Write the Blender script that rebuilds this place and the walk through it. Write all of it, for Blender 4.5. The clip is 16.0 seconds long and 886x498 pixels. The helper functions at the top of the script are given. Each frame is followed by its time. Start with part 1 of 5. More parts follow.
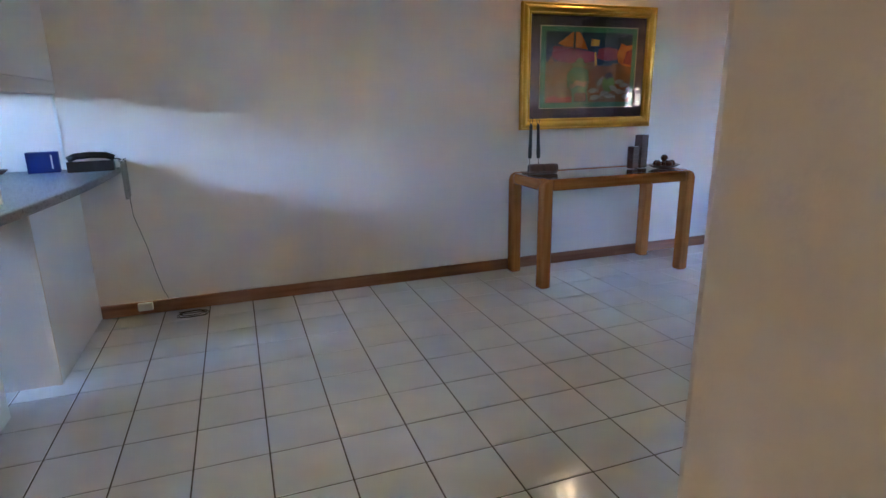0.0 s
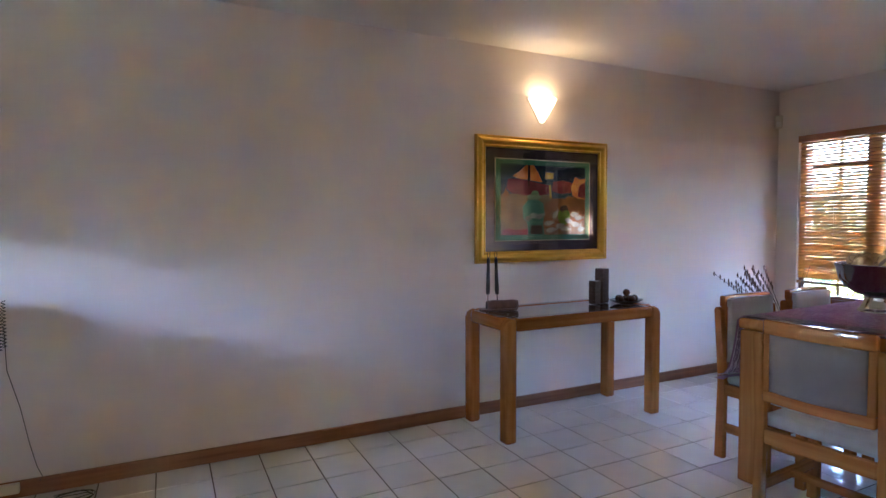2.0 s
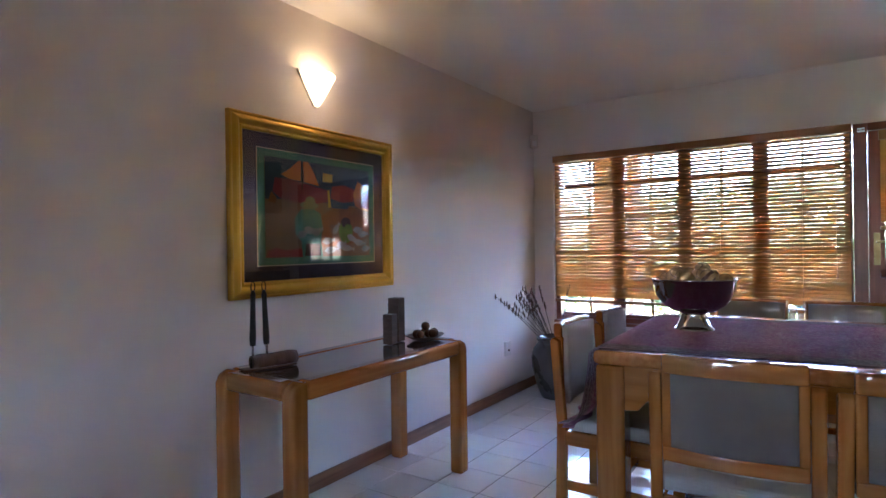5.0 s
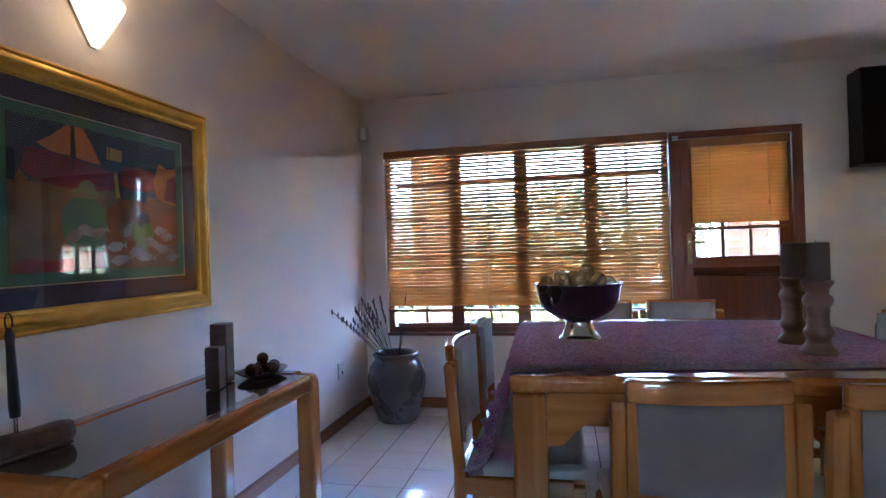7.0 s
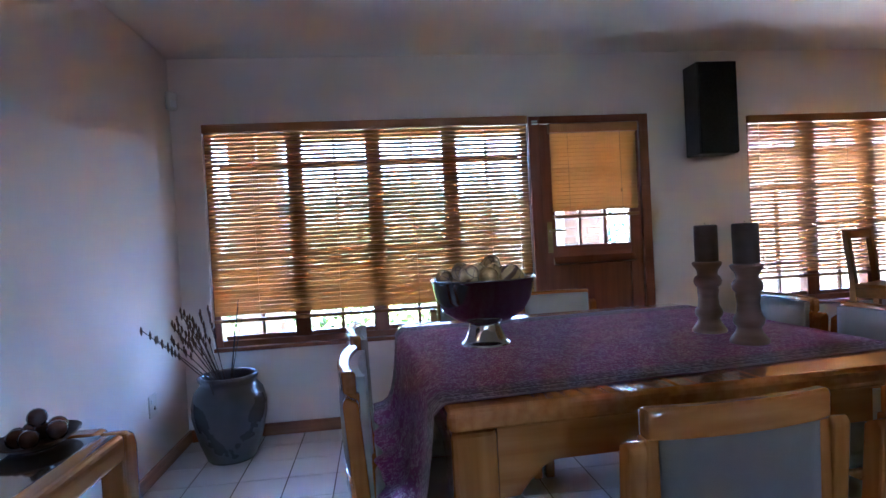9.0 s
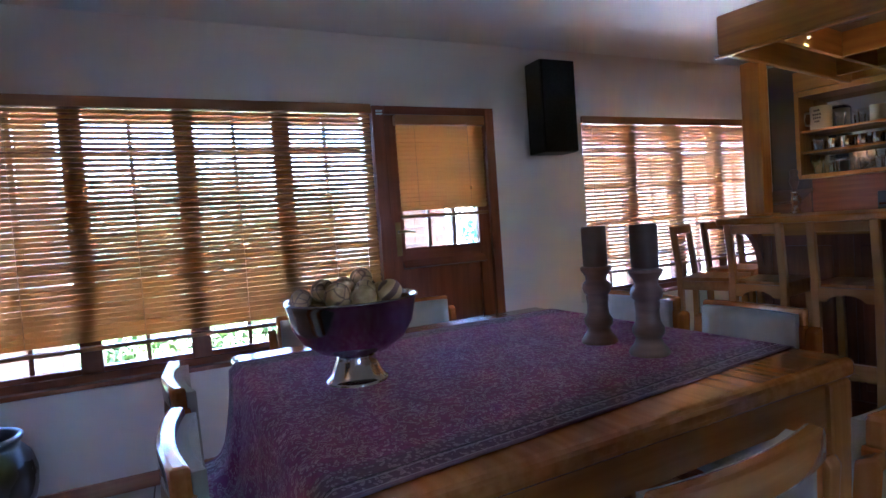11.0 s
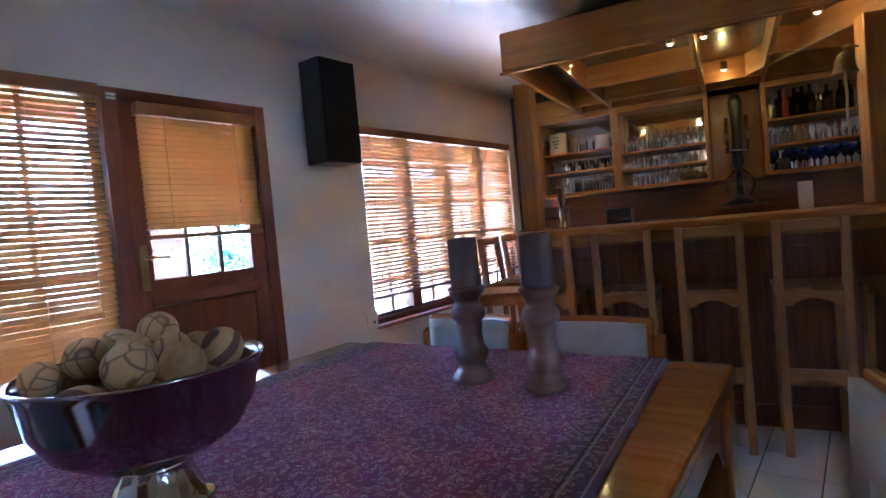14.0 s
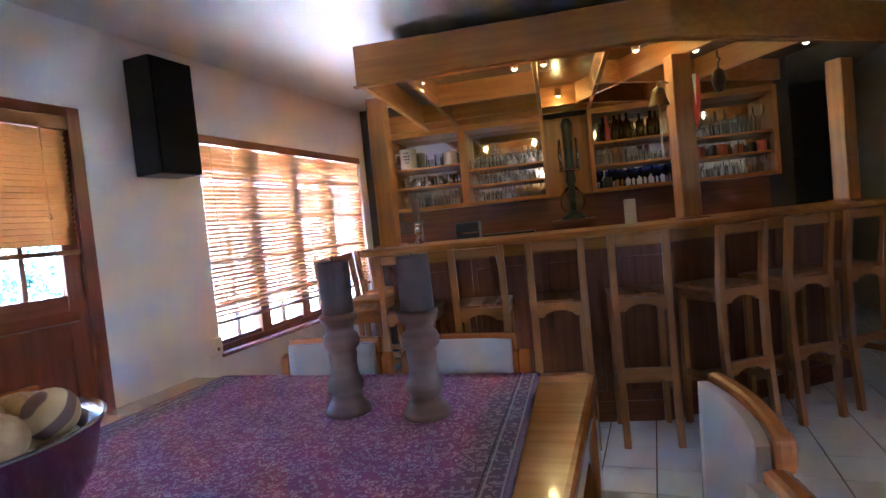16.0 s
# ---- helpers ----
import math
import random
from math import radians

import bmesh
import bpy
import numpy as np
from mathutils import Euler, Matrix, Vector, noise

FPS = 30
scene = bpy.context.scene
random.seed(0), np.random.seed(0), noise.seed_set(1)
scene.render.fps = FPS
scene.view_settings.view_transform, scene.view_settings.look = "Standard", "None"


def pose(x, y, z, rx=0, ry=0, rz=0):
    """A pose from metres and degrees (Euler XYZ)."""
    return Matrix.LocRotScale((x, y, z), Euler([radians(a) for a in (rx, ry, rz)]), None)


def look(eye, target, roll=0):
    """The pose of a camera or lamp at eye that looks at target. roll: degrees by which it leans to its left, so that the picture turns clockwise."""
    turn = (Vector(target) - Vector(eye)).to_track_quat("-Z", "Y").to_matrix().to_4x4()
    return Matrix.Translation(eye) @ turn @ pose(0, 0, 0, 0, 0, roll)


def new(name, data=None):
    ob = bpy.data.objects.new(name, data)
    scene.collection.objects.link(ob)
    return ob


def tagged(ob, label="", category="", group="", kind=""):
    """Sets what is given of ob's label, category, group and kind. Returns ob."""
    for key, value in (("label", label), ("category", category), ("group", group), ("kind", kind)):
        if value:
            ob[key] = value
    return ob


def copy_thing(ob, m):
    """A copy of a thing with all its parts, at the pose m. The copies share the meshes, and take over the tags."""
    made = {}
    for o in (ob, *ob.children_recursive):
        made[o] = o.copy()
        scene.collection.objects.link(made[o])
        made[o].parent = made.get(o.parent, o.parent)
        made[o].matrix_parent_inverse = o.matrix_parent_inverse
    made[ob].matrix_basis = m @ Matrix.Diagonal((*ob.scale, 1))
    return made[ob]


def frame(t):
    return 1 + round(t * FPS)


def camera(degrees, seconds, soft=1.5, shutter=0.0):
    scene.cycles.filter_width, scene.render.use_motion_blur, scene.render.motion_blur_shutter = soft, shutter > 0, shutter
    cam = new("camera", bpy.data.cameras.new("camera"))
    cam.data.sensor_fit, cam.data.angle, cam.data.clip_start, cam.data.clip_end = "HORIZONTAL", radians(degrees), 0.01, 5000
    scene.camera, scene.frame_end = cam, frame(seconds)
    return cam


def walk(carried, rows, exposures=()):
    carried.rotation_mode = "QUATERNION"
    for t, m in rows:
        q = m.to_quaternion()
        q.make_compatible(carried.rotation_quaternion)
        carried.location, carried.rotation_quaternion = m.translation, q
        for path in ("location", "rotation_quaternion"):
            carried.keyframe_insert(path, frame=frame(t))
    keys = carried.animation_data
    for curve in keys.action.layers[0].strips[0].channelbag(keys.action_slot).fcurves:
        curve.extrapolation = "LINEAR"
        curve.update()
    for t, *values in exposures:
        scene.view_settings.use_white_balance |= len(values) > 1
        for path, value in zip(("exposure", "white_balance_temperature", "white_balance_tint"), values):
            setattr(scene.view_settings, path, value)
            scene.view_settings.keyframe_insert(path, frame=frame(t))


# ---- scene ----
cam = camera(76.8, 16.0)
PATH = [
    (0, (0.335, 0.272, 1.193), (0.995, 2.09, 0.685), -0.9),
    (0.5, (0.349, 0.328, 1.224), (1.049, 2.159, 0.827), -0.7),
    (1, (0.378, 0.429, 1.235), (1.121, 2.269, 0.988), -0.5),
    (1.5, (0.404, 0.54, 1.245), (1.192, 2.371, 1.089), -0.3),
    (2, (0.41, 0.68, 1.26), (1.299, 2.47, 1.167), -0.2),
    (2.5, (0.438, 0.827, 1.257), (1.472, 2.537, 1.199), -0.3),
    (3, (0.514, 1.018, 1.259), (1.687, 2.637, 1.202), -0.1),
    (3.5, (0.598, 1.153, 1.206), (1.887, 2.682, 1.183), -0.6),
    (4, (0.645, 1.341, 1.211), (2.064, 2.751, 1.195), -0.8),
    (6.5, (0.98, 2.12, 1.212), (2.881, 2.742, 1.224), -1.4),
    (7, (1.104, 2.26, 1.207), (3.057, 2.692, 1.212), -1.8),
    (7.5, (1.228, 2.366, 1.198), (3.208, 2.649, 1.198), -2.1),
    (8, (1.365, 2.457, 1.191), (3.36, 2.592, 1.17), -2.3),
    (8.5, (1.487, 2.559, 1.176), (3.486, 2.507, 1.159), -2.8),
    (9, (1.62, 2.594, 1.195), (3.605, 2.358, 1.159), -3.1),
    (11.5, (2.172, 2.658, 1.235), (3.909, 1.67, 1.154), -4.3),
    (12, (2.293, 2.627, 1.222), (3.951, 1.512, 1.151), -4.4),
    (12.5, (2.381, 2.639, 1.217), (3.963, 1.417, 1.151), -4.4),
    (13, (2.479, 2.629, 1.223), (3.957, 1.284, 1.155), -4.7),
    (13.5, (2.579, 2.667, 1.239), (3.906, 1.172, 1.162), -5.0),
    (14, (2.653, 2.649, 1.228), (3.856, 1.053, 1.151), -5.2),
    (14.5, (2.716, 2.634, 1.23), (3.785, 0.945, 1.152), -5.3),
    (15, (2.751, 2.621, 1.235), (3.693, 0.858, 1.153), -5.5),
    (15.5, (2.744, 2.598, 1.258), (3.589, 0.787, 1.168), -5.7),
    (16, (2.754, 2.627, 1.26), (3.47, 0.762, 1.172), -5.7),
]
walk(cam, [(t, look(eye, target, roll)) for t, eye, target, roll in PATH], [(0, 6.95, 5000, 12), (1.5, 6.86, 5300, 20), (4, 6.54, 5400, 22), (8, 6.42, 4850, 20), (12.5, 6.25, 4450, 24), (14.5, 6.8, 4500, 25), (16, 7.25, 4550, 26)])

# ---- light ----
world = bpy.data.worlds.new("world")
scene.world = world
world.use_nodes = True
wn = world.node_tree
sky = wn.nodes.new("ShaderNodeTexSky")
sky.sky_type = "NISHITA"
sky.sun_disc = False
sky.sun_elevation, sky.sun_rotation = radians(79), radians(-70)
wn.links.new(sky.outputs[0], wn.nodes["Background"].inputs[0])
wn.nodes["Background"].inputs[1].default_value = 0.15
sun_data = bpy.data.lights.new("sun", "SUN")
sun_data.energy, sun_data.angle, sun_data.color = 5.0, radians(0.5), (1.0, 0.94, 0.85)
sun = new("sun", sun_data)
sun.matrix_world = look((-12.0, 4.4, 66.0), (0, 0, 0))


def lamp(name, place, watts, colour, radius=0.03):
    data = bpy.data.lights.new(name, "POINT")
    data.energy, data.color, data.shadow_soft_size = watts, colour, radius
    ob = new(name, data)
    ob.location = place
    return ob


# lit ceiling lamp of the hall behind the starting point
lamp("hall_lamp", (0.2, -1.9, 2.2), 0.22, (1.0, 0.70, 0.30), 0.08)


# ---- materials ----
def material(name, colour, rough=0.5, metal=0.0, colour2=None, scale=6.0, detail=4.0, stretch=(1, 1, 1), bump=0.0, bump_scale=60.0,
             rough_spread=0.0, coat=0.0, spread=0.0, glow=None, glow_power=0.0, sheen=0.0):
    m = bpy.data.materials.new(name)
    m.use_nodes = True
    t = m.node_tree
    n, l = t.nodes, t.links
    b = n["Principled BSDF"]
    b.inputs["Base Color"].default_value = (*colour, 1)
    b.inputs["Roughness"].default_value = rough
    b.inputs["Metallic"].default_value = metal
    b.inputs["Coat Weight"].default_value = coat
    b.inputs["Coat Roughness"].default_value = 0.08
    b.inputs["Sheen Weight"].default_value = sheen
    co = n.new("ShaderNodeTexCoord")
    mp = n.new("ShaderNodeMapping")
    mp.inputs["Scale"].default_value = stretch
    l.new(co.outputs["Object"], mp.inputs[0])
    no = n.new("ShaderNodeTexNoise")
    no.inputs["Scale"].default_value, no.inputs["Detail"].default_value = scale, detail
    l.new(mp.outputs[0], no.inputs["Vector"])
    if colour2:
        mix = n.new("ShaderNodeMix")
        mix.data_type = "RGBA"
        mix.inputs["A"].default_value, mix.inputs["B"].default_value = (*colour, 1), (*colour2, 1)
        ramp = n.new("ShaderNodeMapRange")
        ramp.inputs["From Min"].default_value, ramp.inputs["From Max"].default_value = 0.33, 0.67
        l.new(no.outputs["Fac"], ramp.inputs["Value"])
        l.new(ramp.outputs[0], mix.inputs["Factor"])
        last = mix.outputs["Result"]
        if spread:
            info = n.new("ShaderNodeObjectInfo")
            hsv = n.new("ShaderNodeHueSaturation")
            mr = n.new("ShaderNodeMapRange")
            mr.inputs["To Min"].default_value, mr.inputs["To Max"].default_value = 1 - spread, 1 + spread
            l.new(info.outputs["Random"], mr.inputs["Value"])
            l.new(mr.outputs[0], hsv.inputs["Value"])
            l.new(last, hsv.inputs["Color"])
            last = hsv.outputs[0]
        l.new(last, b.inputs["Base Color"])
    if rough_spread:
        rr = n.new("ShaderNodeMapRange")
        rr.inputs["To Min"].default_value, rr.inputs["To Max"].default_value = max(rough - rough_spread, 0.02), rough + rough_spread
        l.new(no.outputs["Fac"], rr.inputs["Value"])
        l.new(rr.outputs[0], b.inputs["Roughness"])
    if bump:
        nb = n.new("ShaderNodeTexNoise")
        nb.inputs["Scale"].default_value, nb.inputs["Detail"].default_value = bump_scale, 5
        l.new(mp.outputs[0], nb.inputs["Vector"])
        bp = n.new("ShaderNodeBump")
        bp.inputs["Strength"].default_value, bp.inputs["Distance"].default_value = bump, 0.004
        l.new(nb.outputs["Fac"], bp.inputs["Height"])
        l.new(bp.outputs[0], b.inputs["Normal"])
    if glow:
        b.inputs["Emission Color"].default_value = (*glow, 1)
        b.inputs["Emission Strength"].default_value = glow_power
    return m


def wood(name, c1, c2, rough=0.3, along="z", coat=0.3, spread=0.06):
    st = {"x": (1.2, 22, 22), "y": (22, 1.2, 22), "z": (22, 22, 1.2)}[along]
    return material(name, c1, rough, 0, c2, 1.6, 7, st, 0.12, 6, 0.08, coat, spread)


def glass(name, tint=(1, 1, 1), rough=0.0, clear=True):
    m = bpy.data.materials.new(name)
    m.use_nodes = True
    b = m.node_tree.nodes["Principled BSDF"]
    b.inputs["Base Color"].default_value = (*tint, 1)
    b.inputs["Roughness"].default_value = rough
    b.inputs["Transmission Weight"].default_value = 1.0
    b.inputs["IOR"].default_value = 1.45
    return m


WALL = material("wall_paint", (0.82, 0.765, 0.745), 0.62, 0, (0.78, 0.725, 0.705), 1.3, 5, bump=0.25, bump_scale=90, rough_spread=0.06)
# paint darkened to carry the dimness of the bar's back and far recess
DIMWALL = material("taupe_wall_paint", (0.085, 0.066, 0.056), 0.7, 0, (0.07, 0.054, 0.045), 1.5, 5, bump=0.25, bump_scale=90)
CEIL = material("ceiling_paint", (0.87, 0.85, 0.84), 0.75, 0, (0.84, 0.82, 0.81), 0.9, 4, bump=0.15, bump_scale=70)
TILE = material("glazed_tile", (0.80, 0.81, 0.83), 0.14, 0, (0.75, 0.76, 0.78), 5, 5, bump=0.04, bump_scale=9, rough_spread=0.07, coat=0.3, spread=0.03)
GROUT = material("grout", (0.12, 0.105, 0.09), 0.85, 0, (0.07, 0.06, 0.05), 9, 5, bump=0.3)
SKIRT = wood("skirting_wood", (0.30, 0.13, 0.05), (0.20, 0.075, 0.028), 0.35, "x")
SKIRTY = wood("skirting_wood_y", (0.30, 0.13, 0.05), (0.20, 0.075, 0.028), 0.35, "y")
OAKX = wood("honey_oak_x", (0.45, 0.165, 0.034), (0.34, 0.112, 0.02), 0.14, "x", 0.6)
OAKY = wood("honey_oak_y", (0.45, 0.165, 0.034), (0.34, 0.112, 0.02), 0.14, "y", 0.6)
OAKZ = wood("honey_oak_z", (0.45, 0.165, 0.034), (0.34, 0.112, 0.02), 0.14, "z", 0.6)
BARX = wood("bar_wood_x", (0.42, 0.178, 0.010), (0.31, 0.116, 0.006), 0.42, "x", 0.12)
BARY = wood("bar_wood_y", (0.42, 0.178, 0.010), (0.31, 0.116, 0.006), 0.42, "y", 0.12)
BARZ = wood("bar_wood_z", (0.42, 0.178, 0.010), (0.31, 0.116, 0.006), 0.42, "z", 0.12)
REDX = wood("red_wood_x", (0.21, 0.068, 0.022), (0.13, 0.038, 0.012), 0.35, "x", 0.25)
REDZ = wood("red_wood_z", (0.21, 0.068, 0.022), (0.13, 0.038, 0.012), 0.35, "z", 0.25)
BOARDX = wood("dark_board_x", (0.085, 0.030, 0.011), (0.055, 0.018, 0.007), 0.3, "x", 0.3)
PINEX = wood("pale_stool_wood_x", (0.43, 0.195, 0.045), (0.33, 0.135, 0.028), 0.38, "x", 0.25)
PINEZ = wood("pale_stool_wood_z", (0.43, 0.195, 0.045), (0.33, 0.135, 0.028), 0.38, "z", 0.25)
MERZ = wood("dark_meranti_z", (0.25, 0.070, 0.024), (0.17, 0.044, 0.015), 0.34, "z", 0.2)
MERY = wood("dark_meranti_y", (0.25, 0.070, 0.024), (0.17, 0.044, 0.015), 0.34, "y", 0.2)
WINZ = wood("window_wood_z", (0.25, 0.088, 0.03), (0.18, 0.06, 0.02), 0.38, "z", 0.2)
WINY = wood("window_wood_y", (0.25, 0.088, 0.03), (0.18, 0.06, 0.02), 0.38, "y", 0.2)
SLAT = wood("blind_slat_wood", (0.58, 0.325, 0.115), (0.49, 0.255, 0.083), 0.4, "y", 0.15, 0.08)
st = SLAT.node_tree
mixs, trans = st.nodes.new("ShaderNodeMixShader"), st.nodes.new("ShaderNodeBsdfTranslucent")
trans.inputs[0].default_value = (0.80, 0.47, 0.15, 1)
mixs.inputs[0].default_value = 0.38
st.links.new(st.nodes["Principled BSDF"].outputs[0], mixs.inputs[1])
st.links.new(trans.outputs[0], mixs.inputs[2])
st.links.new(mixs.outputs[0], st.nodes["Material Output"].inputs[0])
RAIL = wood("blind_rail_wood", (0.42, 0.18, 0.05), (0.33, 0.13, 0.035), 0.4, "y", 0.2)
CORD = material("blind_cord", (0.45, 0.26, 0.12), 0.8)
WHITE = material("white_melamine", (0.78, 0.79, 0.80), 0.35, 0, (0.74, 0.75, 0.76), 2, 3)
PLASTIC = material("white_plastic", (0.72, 0.70, 0.66), 0.4, 0, (0.68, 0.66, 0.62), 8, 2)
CREAM = material("cream_panel", (0.66, 0.57, 0.46), 0.5, 0, (0.6, 0.52, 0.42), 3, 3)
COUNTER = material("grey_laminate", (0.24, 0.245, 0.26), 0.28, 0, (0.18, 0.185, 0.20), 140, 3, rough_spread=0.05)
BLACK = material("black_plastic", (0.012, 0.012, 0.013), 0.35, 0, (0.02, 0.02, 0.021), 30, 3, bump=0.05)
CLOTHBLACK = material("black_speaker", (0.010, 0.010, 0.012), 0.6, 0, (0.016, 0.016, 0.018), 60, 3, bump=0.2, bump_scale=400)
CLOTHBLACK.node_tree.nodes["Principled BSDF"].inputs["Specular IOR Level"].default_value = 0.12
FABRIC = material("beige_fabric", (0.44, 0.40, 0.35), 0.9, 0, (0.36, 0.325, 0.28), 5, 6, bump=0.5, bump_scale=350, sheen=0.3)
# darkened copy of FABRIC: the shade on the chair backs is in its colour
BACKFAB = material("brown_beige_fabric", (0.21, 0.165, 0.13), 0.9, 0, (0.17, 0.13, 0.10), 5, 6, bump=0.5, bump_scale=350, sheen=0.1)
GOLD = material("gold_leaf", (0.74, 0.45, 0.06), 0.38, 0.75, (0.64, 0.37, 0.045), 5, 3, rough_spread=0.04)
NAVY = material("navy_mat_board", (0.055, 0.042, 0.085), 0.8, 0, (0.045, 0.035, 0.07), 20, 3)
GREENMAT = material("green_mat_board", (0.07, 0.21, 0.16), 0.8, 0, (0.06, 0.18, 0.14), 20, 3)
CHROME = material("polished_steel", (0.50, 0.48, 0.46), 0.12, 1.0, (0.45, 0.43, 0.42), 6, 3, rough_spread=0.04)
BOWLSTEEL = material("dark_polished_steel", (0.30, 0.285, 0.275), 0.14, 1.0, (0.27, 0.255, 0.25), 6, 3, rough_spread=0.04)
BRASS = material("old_brass", (0.42, 0.28, 0.11), 0.32, 1.0, (0.3, 0.19, 0.07), 12, 4)
PEWTER = material("dull_pewter", (0.30, 0.27, 0.22), 0.4, 1.0, (0.2, 0.18, 0.15), 12, 4)
CERAMIC = material("brown_wax", (0.08, 0.045, 0.03), 0.6, 0, (0.062, 0.036, 0.025), 18, 4, bump=0.15)
TURNED = material("glazed_brown_wood", (0.165, 0.078, 0.036), 0.42, 0, (0.115, 0.05, 0.024), 7, 6, (1, 1, 6), 0.1, 40, 0.08, 0.15)
POT = material("grey_glazed_clay", (0.085, 0.082, 0.082), 0.3, 0, (0.055, 0.052, 0.051), 4, 6, bump=0.12, bump_scale=14, rough_spread=0.12, coat=0.3)
DARKWOOD = material("dark_carved_wood", (0.105, 0.055, 0.032), 0.5, 0, (0.065, 0.033, 0.019), 14, 6, (1, 1, 3), 0.3, 40)
DARKGLOSS = material("polished_dark_wood", (0.09, 0.04, 0.025), 0.22, 0, (0.05, 0.022, 0.014), 12, 5, (1, 1, 3), coat=0.4)
TWIG = material("dry_twig", (0.085, 0.066, 0.06), 0.8, 0, (0.05, 0.038, 0.034), 30, 4)
GLASSY = glass("clear_glass")


def thin_glass(name):
    m = bpy.data.materials.new(name)
    m.use_nodes = True
    n, l = m.node_tree.nodes, m.node_tree.links
    n.remove(n["Principled BSDF"])
    tr, gl, mx, fr_ = n.new("ShaderNodeBsdfTransparent"), n.new("ShaderNodeBsdfGlossy"), n.new("ShaderNodeMixShader"), n.new("ShaderNodeFresnel")
    tr.inputs[0].default_value = (0.95, 0.96, 0.96, 1)
    gl.inputs["Roughness"].default_value = 0.03
    fr_.inputs[0].default_value = 1.3
    l.new(fr_.outputs[0], mx.inputs[0])
    l.new(tr.outputs[0], mx.inputs[1])
    l.new(gl.outputs[0], mx.inputs[2])
    # a little white diffuse mixed in to brighten the dark-edged glass
    brighten, mx2 = n.new("ShaderNodeBsdfDiffuse"), n.new("ShaderNodeMixShader")
    brighten.inputs[0].default_value = (0.85, 0.86, 0.86, 1)
    mx2.inputs[0].default_value = 0.05
    l.new(mx.outputs[0], mx2.inputs[1])
    l.new(brighten.outputs[0], mx2.inputs[2])
    l.new(mx2.outputs[0], n["Material Output"].inputs[0])
    return m


THIN = thin_glass("thin_drinking_glass")
BLUEGLASS = glass("blue_glass", (0.05, 0.1, 0.6))
DARKGLASS = glass("brown_glass", (0.10, 0.05, 0.02))
SMOKED = material("smoked_table_glass", (0.045, 0.04, 0.038), 0.06, 0, (0.04, 0.036, 0.034), 3, 2, coat=1.0)
SHADE = material("alabaster_shade", (0.85, 0.78, 0.62), 0.5, glow=(1.0, 0.72, 0.36), glow_power=0.03)
BULB = material("lit_bulb", (1, 0.9, 0.7), 0.4, glow=(1.0, 0.74, 0.30), glow_power=0.05)
LABEL = material("label_print", (0.07, 0.05, 0.03), 0.6)
BRICK = material("yellow_brick", (0.20, 0.11, 0.042), 0.85, 0, (0.15, 0.075, 0.026), 14, 5, bump=0.4, spread=0.14)
MORTAR = material("mortar", (0.20, 0.17, 0.13), 0.9, 0, (0.16, 0.135, 0.10), 20, 4)
LEAF = material("leaf_green", (0.045, 0.065, 0.018), 0.6, 0, (0.028, 0.045, 0.012), 3, 3)
BLUELEAF = material("blue_green_leaf", (0.05, 0.13, 0.10), 0.6, 0, (0.03, 0.09, 0.07), 3, 3)
HEDGE = material("hedge_leaf", (0.11, 0.15, 0.02), 0.6, 0, (0.06, 0.10, 0.014), 3, 3)
BARK = material("bark", (0.09, 0.065, 0.045), 0.9, 0, (0.05, 0.036, 0.025), 12, 6, bump=0.6)
LAWN = material("lawn", (0.06, 0.09, 0.02), 0.9, 0, (0.10, 0.11, 0.035), 0.6, 8, bump=0.4, bump_scale=80)
PAVING = material("paving", (0.58, 0.52, 0.44), 0.85, 0, (0.50, 0.44, 0.36), 2, 6, bump=0.3)
ROOFM = material("roof_tiles", (0.14, 0.075, 0.05), 0.8, 0, (0.09, 0.05, 0.035), 4, 6, bump=0.4)


def brick_wall_material():
    m = bpy.data.materials.new("far_brickwork")
    m.use_nodes = True
    n, l = m.node_tree.nodes, m.node_tree.links
    b = n["Principled BSDF"]
    b.inputs["Roughness"].default_value = 0.85
    co, mp, bt = n.new("ShaderNodeTexCoord"), n.new("ShaderNodeMapping"), n.new("ShaderNodeTexBrick")
    mp.inputs["Rotation"].default_value = (radians(90), 0, radians(90))
    bt.inputs["Scale"].default_value = 1
    bt.inputs["Brick Width"].default_value, bt.inputs["Row Height"].default_value, bt.inputs["Mortar Size"].default_value = 0.23, 0.085, 0.006
    bt.inputs["Color1"].default_value, bt.inputs["Color2"].default_value = (0.34, 0.22, 0.11, 1), (0.27, 0.16, 0.075, 1)
    bt.inputs["Mortar"].default_value = (0.42, 0.38, 0.32, 1)
    l.new(co.outputs["Object"], mp.inputs[0])
    l.new(mp.outputs[0], bt.inputs["Vector"])
    l.new(bt.outputs["Color"], b.inputs["Base Color"])
    return m


